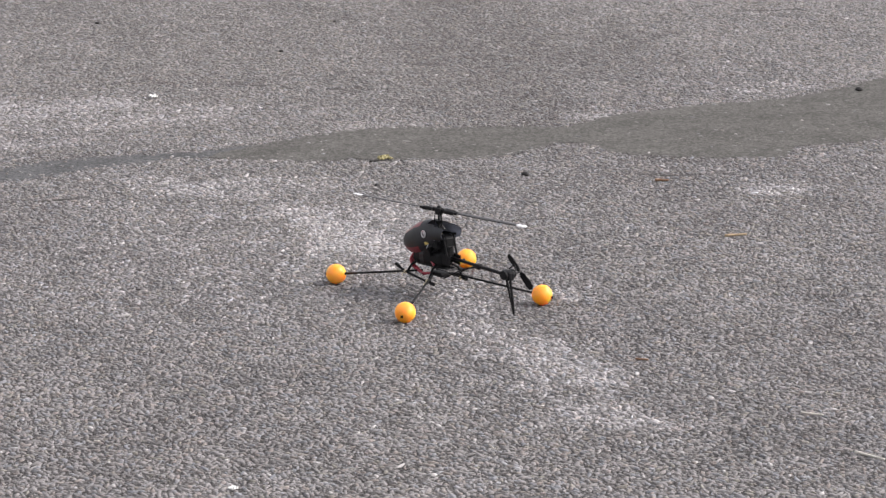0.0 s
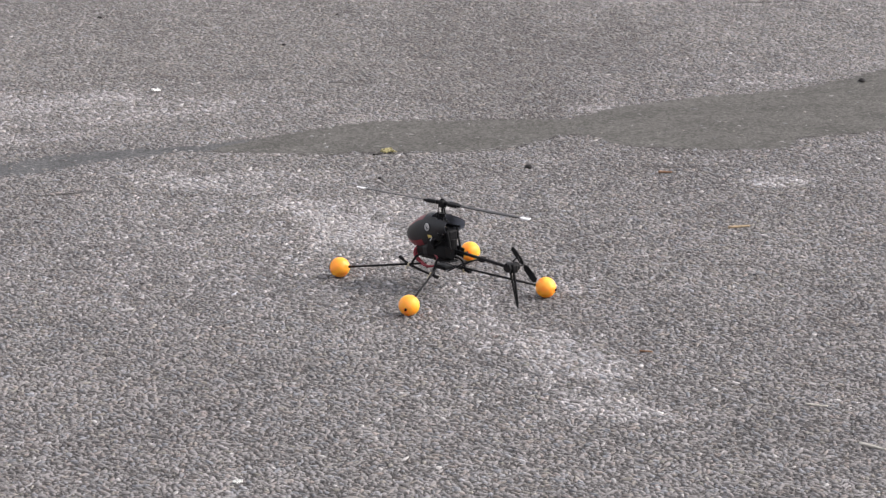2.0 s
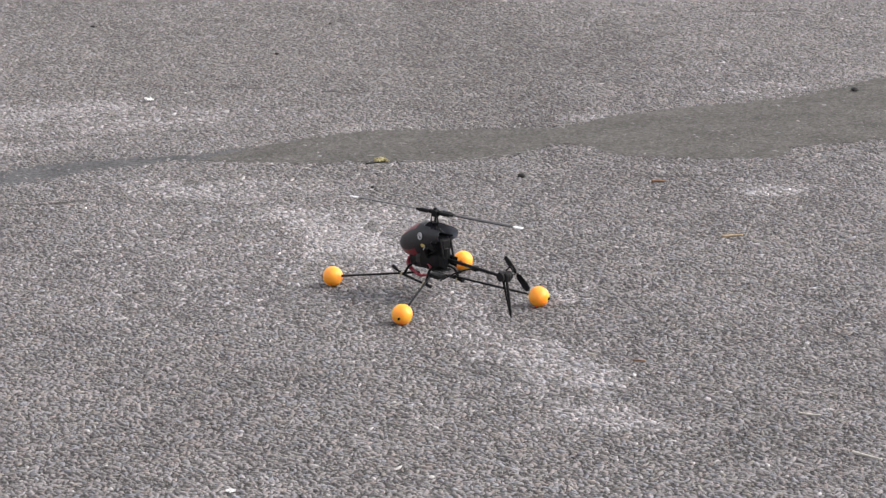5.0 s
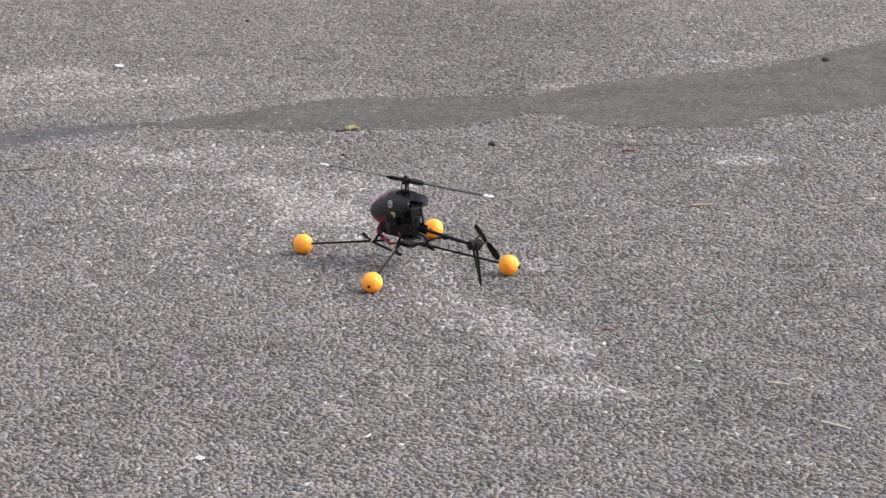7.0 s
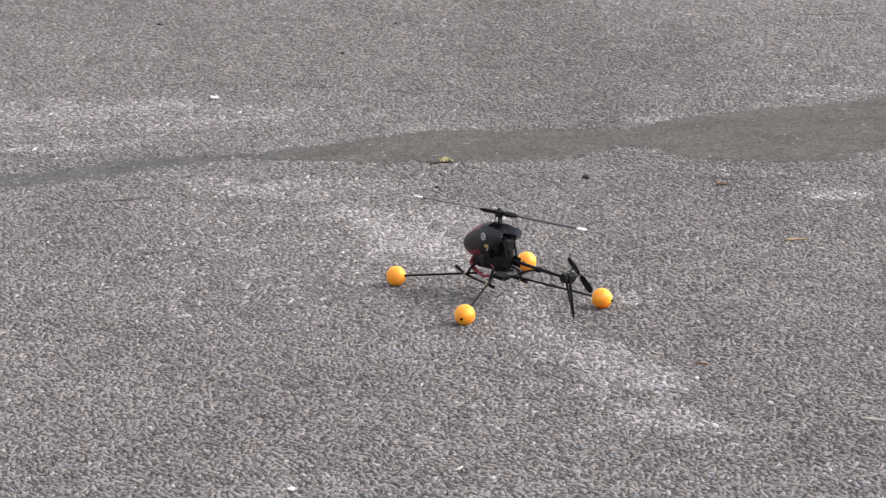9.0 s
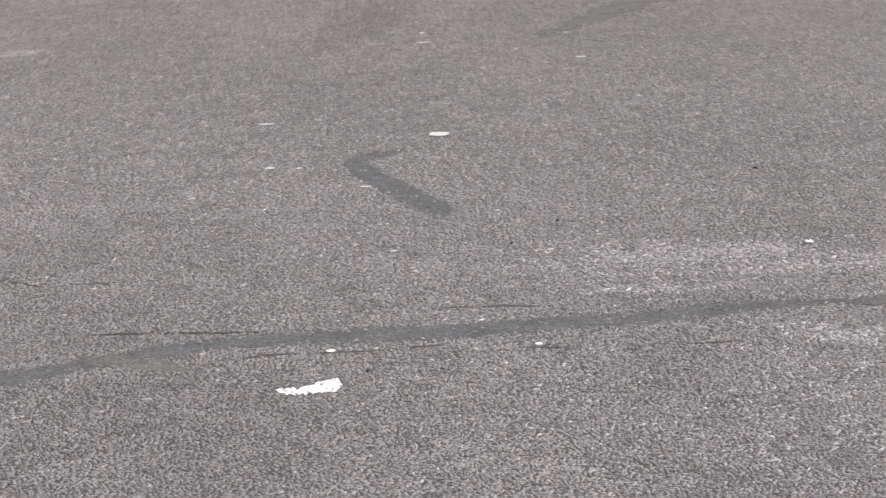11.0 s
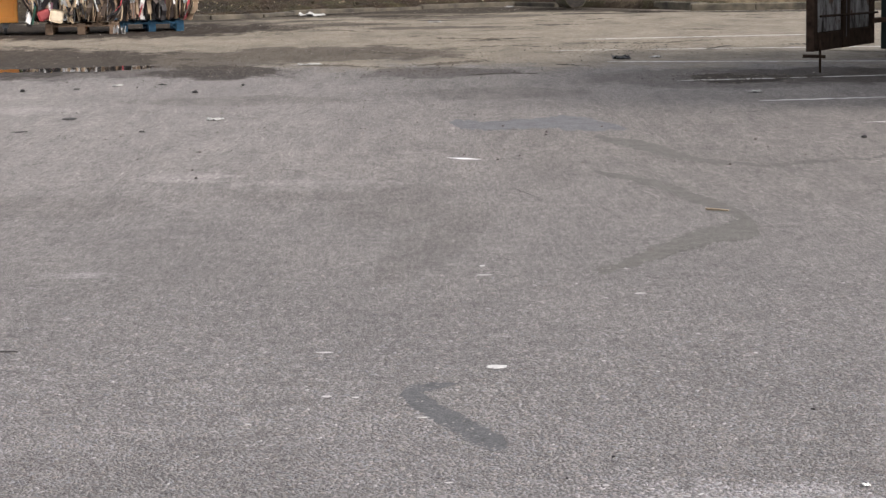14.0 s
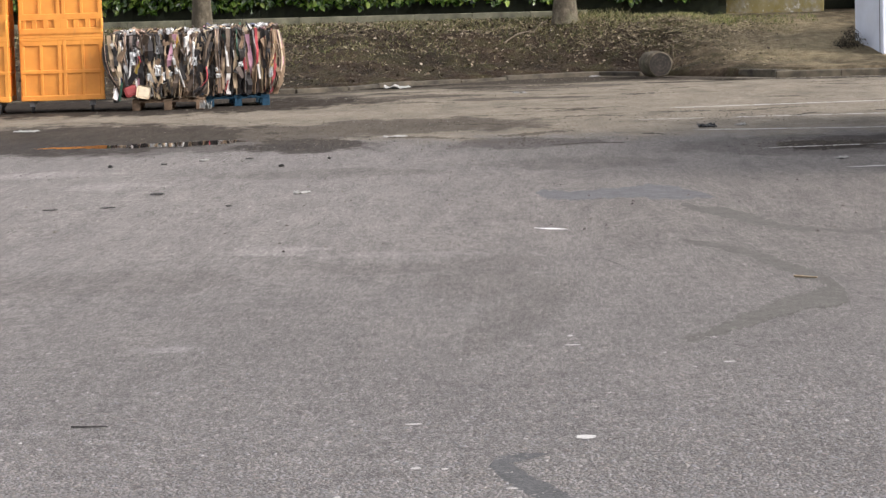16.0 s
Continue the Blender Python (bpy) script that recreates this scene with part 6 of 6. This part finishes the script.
# ---- small things lying about
def scrap(name, x, y, sx, sy, h, turn, material, label, category, seed, wedge=0.0):
    """A crumpled flat piece: a bent sheet with a torn outline."""
    bm = bmesh.new()
    n = 9
    grid = []
    for i in range(n + 1):
        row = []
        for j in range(n + 1):
            u, v = i / n - 0.5, j / n - 0.5
            k = 1 - wedge * (0.5 - u)
            px = sx * (u + 0.07 * noise.noise((v * 6, seed, 1)) + 0.06 * noise.noise((v * 15, seed, 3)))
            py = sy * (v * k + (0.10 * noise.noise((u * 6, seed, 2)) + 0.10 * noise.noise((u * 17, v * 3 + seed, 2))) * (0.3 + k))
            row.append(bm.verts.new((px, py, 0.004 + h * abs(noise.noise((u * 4, v * 4, seed))) * 1.8)))
        grid.append(row)
    for a, b in zip(grid, grid[1:]):
        for j in range(n):
            bm.faces.new((a[j], b[j], b[j + 1], a[j + 1]))
    ob = part(name, bm, material, None)
    mod = ob.modifiers.new("thick", "SOLIDIFY")
    mod.thickness = min(0.002, h * 0.3)
    ob.matrix_world = pose(x, y, 0, 0, 0, turn)
    return tagged(ob, label, category)


def lump(name, x, y, r, h, material, label, category, seed):
    bm = bmesh.new()
    bmesh.ops.create_icosphere(bm, subdivisions=2, radius=1)
    for v in bm.verts:
        v.co *= 1 + 0.35 * noise.noise(v.co * 1.7 + Vector((seed, 0, 0)))
        v.co = Vector((v.co.x * r, v.co.y * r * 0.75, max(-0.6, v.co.z) * h))
    ob = part(name, bm, material, None, "", True)
    ob.matrix_world = pose(x, y, h * 0.6, 0, 0, seed * 50)
    return tagged(ob, label, category)


def twig(x0, y0, x1, y1, r, material, label, seed):
    pts = [(x0 + (x1 - x0) * k / 4, y0 + (y1 - y0) * k / 4 + 0.003 * noise.noise((k * 2.0, seed, 0)), r + 0.001) for k in range(5)]
    ob = part("twig", made(tube, pts, r, 6, 0.008, r * 0.6), material, None, "", True)
    return tagged(ob, label, "twig", group="twigs on the asphalt")


DEAD_YELLOW = plastic("yellow_leaf", (0.25, 0.22, 0.10), 0.7, 0.3, 60)
DEAD_BROWN = plastic("brown_leaf", (0.22, 0.125, 0.075), 0.8, 0.3, 60)
PALE_BROWN = plastic("pale_brown_leaf", (0.36, 0.21, 0.125), 0.8, 0.35, 60)
TAN = plastic("dry_twig", (0.33, 0.25, 0.16), 0.85, 0.3, 80)
PALE_WOOD = plastic("bleached_twig", (0.50, 0.47, 0.42), 0.85, 0.2, 80)
DARK_GRIT = plastic("dark_pebble", (0.02, 0.018, 0.018), 0.8, 0.4, 90)
seal([(-0.258, 5.85, 0.012), (-0.225, 5.828, 0.05), (-0.19, 5.838, 0.075), (-0.155, 5.85, 0.10), (-0.128, 5.868, 0.105), (-0.116, 5.875, 0.05)], WHITE_PAINT, "torn remnant of a white painted arrow on the asphalt", top=0.0088, ragged=0.026, step=0.002, seed=23.0, name="paint_mark")
scrap("stone_chip", 1.087, 7.19, 0.019, 0.026, 0.006, 0, PAPER, "small white chip on the asphalt", "chip", 5.0)
scrap("stone_chip", 0.726, 4.120, 0.013, 0.012, 0.004, 30, PAPER, "small white chip on the asphalt", "chip", 6.0)
scrap("leaf", 1.495, 6.297, 0.030, 0.030, 0.006, 10, DEAD_YELLOW, "small yellow fallen leaf on asphalt", "leaf", 7.0, 0.5)
scrap("leaf", 0.0, 4.925, 0.042, 0.048, 0.010, 0, PALE_BROWN, "brown fallen leaf on asphalt", "leaf", 8.0, 0.4)
scrap("leaf", -0.96, 5.92, 0.034, 0.022, 0.004, 0, TAN, "small brown fallen leaf", "leaf", 9.0, 0.3)
twig(1.455, 6.283, 1.49, 6.292, 0.0025, DARK_GRIT, "short dark twig beside a leaf", 1)
twig(2.030, 5.905, 2.058, 5.893, 0.0035, DEAD_BROWN, "short reddish twig on the asphalt", 2)
twig(2.005, 5.383, 2.052, 5.381, 0.0035, TAN, "short tan twig on the asphalt", 3)
twig(1.722, 4.010, 1.752, 3.962, 0.003, PALE_WOOD, "pale bleached twig on the asphalt", 4)
twig(1.715, 4.227, 1.746, 4.204, 0.0025, PALE_WOOD, "pale bleached twig on the asphalt", 5)
twig(1.548, 4.602, 1.568, 4.59, 0.0022, DEAD_BROWN, "small brown twig on the asphalt", 6)
twig(-1.6, 9.64, -1.47, 9.627, 0.003, DARK_GRIT, "thin dark twig on the asphalt", 7)
twig(1.319, 14.08, 1.423, 13.99, 0.006, TAN, "broken dry stick on the asphalt", 8)
for i, (x, y, r) in enumerate(((2.774, 18.51, 0.022), (-1.763, 25.08, 0.02), (-3.64, 24.54, 0.025), (-2.105, 24.1, 0.025), (1.416, 6.053, 0.006), (1.765, 6.050, 0.010), (1.537, 7.720, 0.006), (1.785, 8.144, 0.006), (2.867, 6.719, 0.012), (1.10, 8.33, 0.007), (0.46, 7.62, 0.006), (-0.06, 5.98, 0.007), (0.32, 7.33, 0.006))):
    lump("pebble", x, y, r, r * 0.6, DARK_GRIT, "small dark pebble on the asphalt", "pebble", i + 1.0)
for i, (x, y, sx, sy, mat, lab) in enumerate((
    (-1.33, 28.5, 0.11, 0.24, LITTER, "white scrap of plastic film by the damp patch"), (-1.668, 20.79, 0.085, 0.12, LITTER, "white scrap of paper on the yard"), (2.21, 29.16, 0.09, 0.1, LITTER, "small white carton scrap on the yard"),
    (2.591, 23.34, 0.08, 0.11, LITTER, "white scrap of paper on the yard"), (-2.883, 25.14, 0.06, 0.14, LITTER, "white scrap of paper on the yard"), (-2.774, 21.04, 0.09, 0.13, DARK_GRIT, "flat dark scrap of rubber on the yard"),
    (-3.202, 24.78, 0.045, 0.08, DARK_GRIT, "flat dark scrap on the yard"), (-2.098, 19.68, 0.03, 0.06, DARK_GRIT, "flat dark scrap on the yard"), (-2.505, 25.32, 0.05, 0.09, DARK_GRIT, "flat dark scrap on the yard"),
    (-3.35, 19.66, 0.10, 0.06, DARK_GRIT, "flat dark scrap on the yard"), (-2.97, 19.8, 0.10, 0.06, DARK_GRIT, "flat dark scrap on the yard"), (-0.083, 39.5, 0.08, 0.2, LITTER, "white scrap of paper on the yard"),
    (1.11, 45.6, 0.12, 0.15, LITTER, "white scrap of paper by the kerb"), (-5.6, 31.5, 0.2, 0.25, LITTER, "white plastic film on the damp asphalt"),
)):
    scrap("litter", x, y, sx, sy, 0.02 if mat is LITTER else 0.008, i * 11 - 60 if sx < 0.3 else 0, mat, lab, "litter", 20.0 + i * 1.3)
scrap("plastic_bag", -1.93, 42.6, 0.38, 0.5, 0.05, 0, LITTER, "crumpled white plastic bag lying by the kerb", "bag", 3.3)
scrap("rag", 1.85, 29.1, 0.18, 0.4, 0.028, 0, BLACK, "crumpled black rag lying on the parking lines", "rag", 4.4)
scrap("carton", -4.15, 36.55, 0.14, 0.2, 0.11, 0, LITTER, "crumpled white carton beside the pallets", "carton", 6.4)
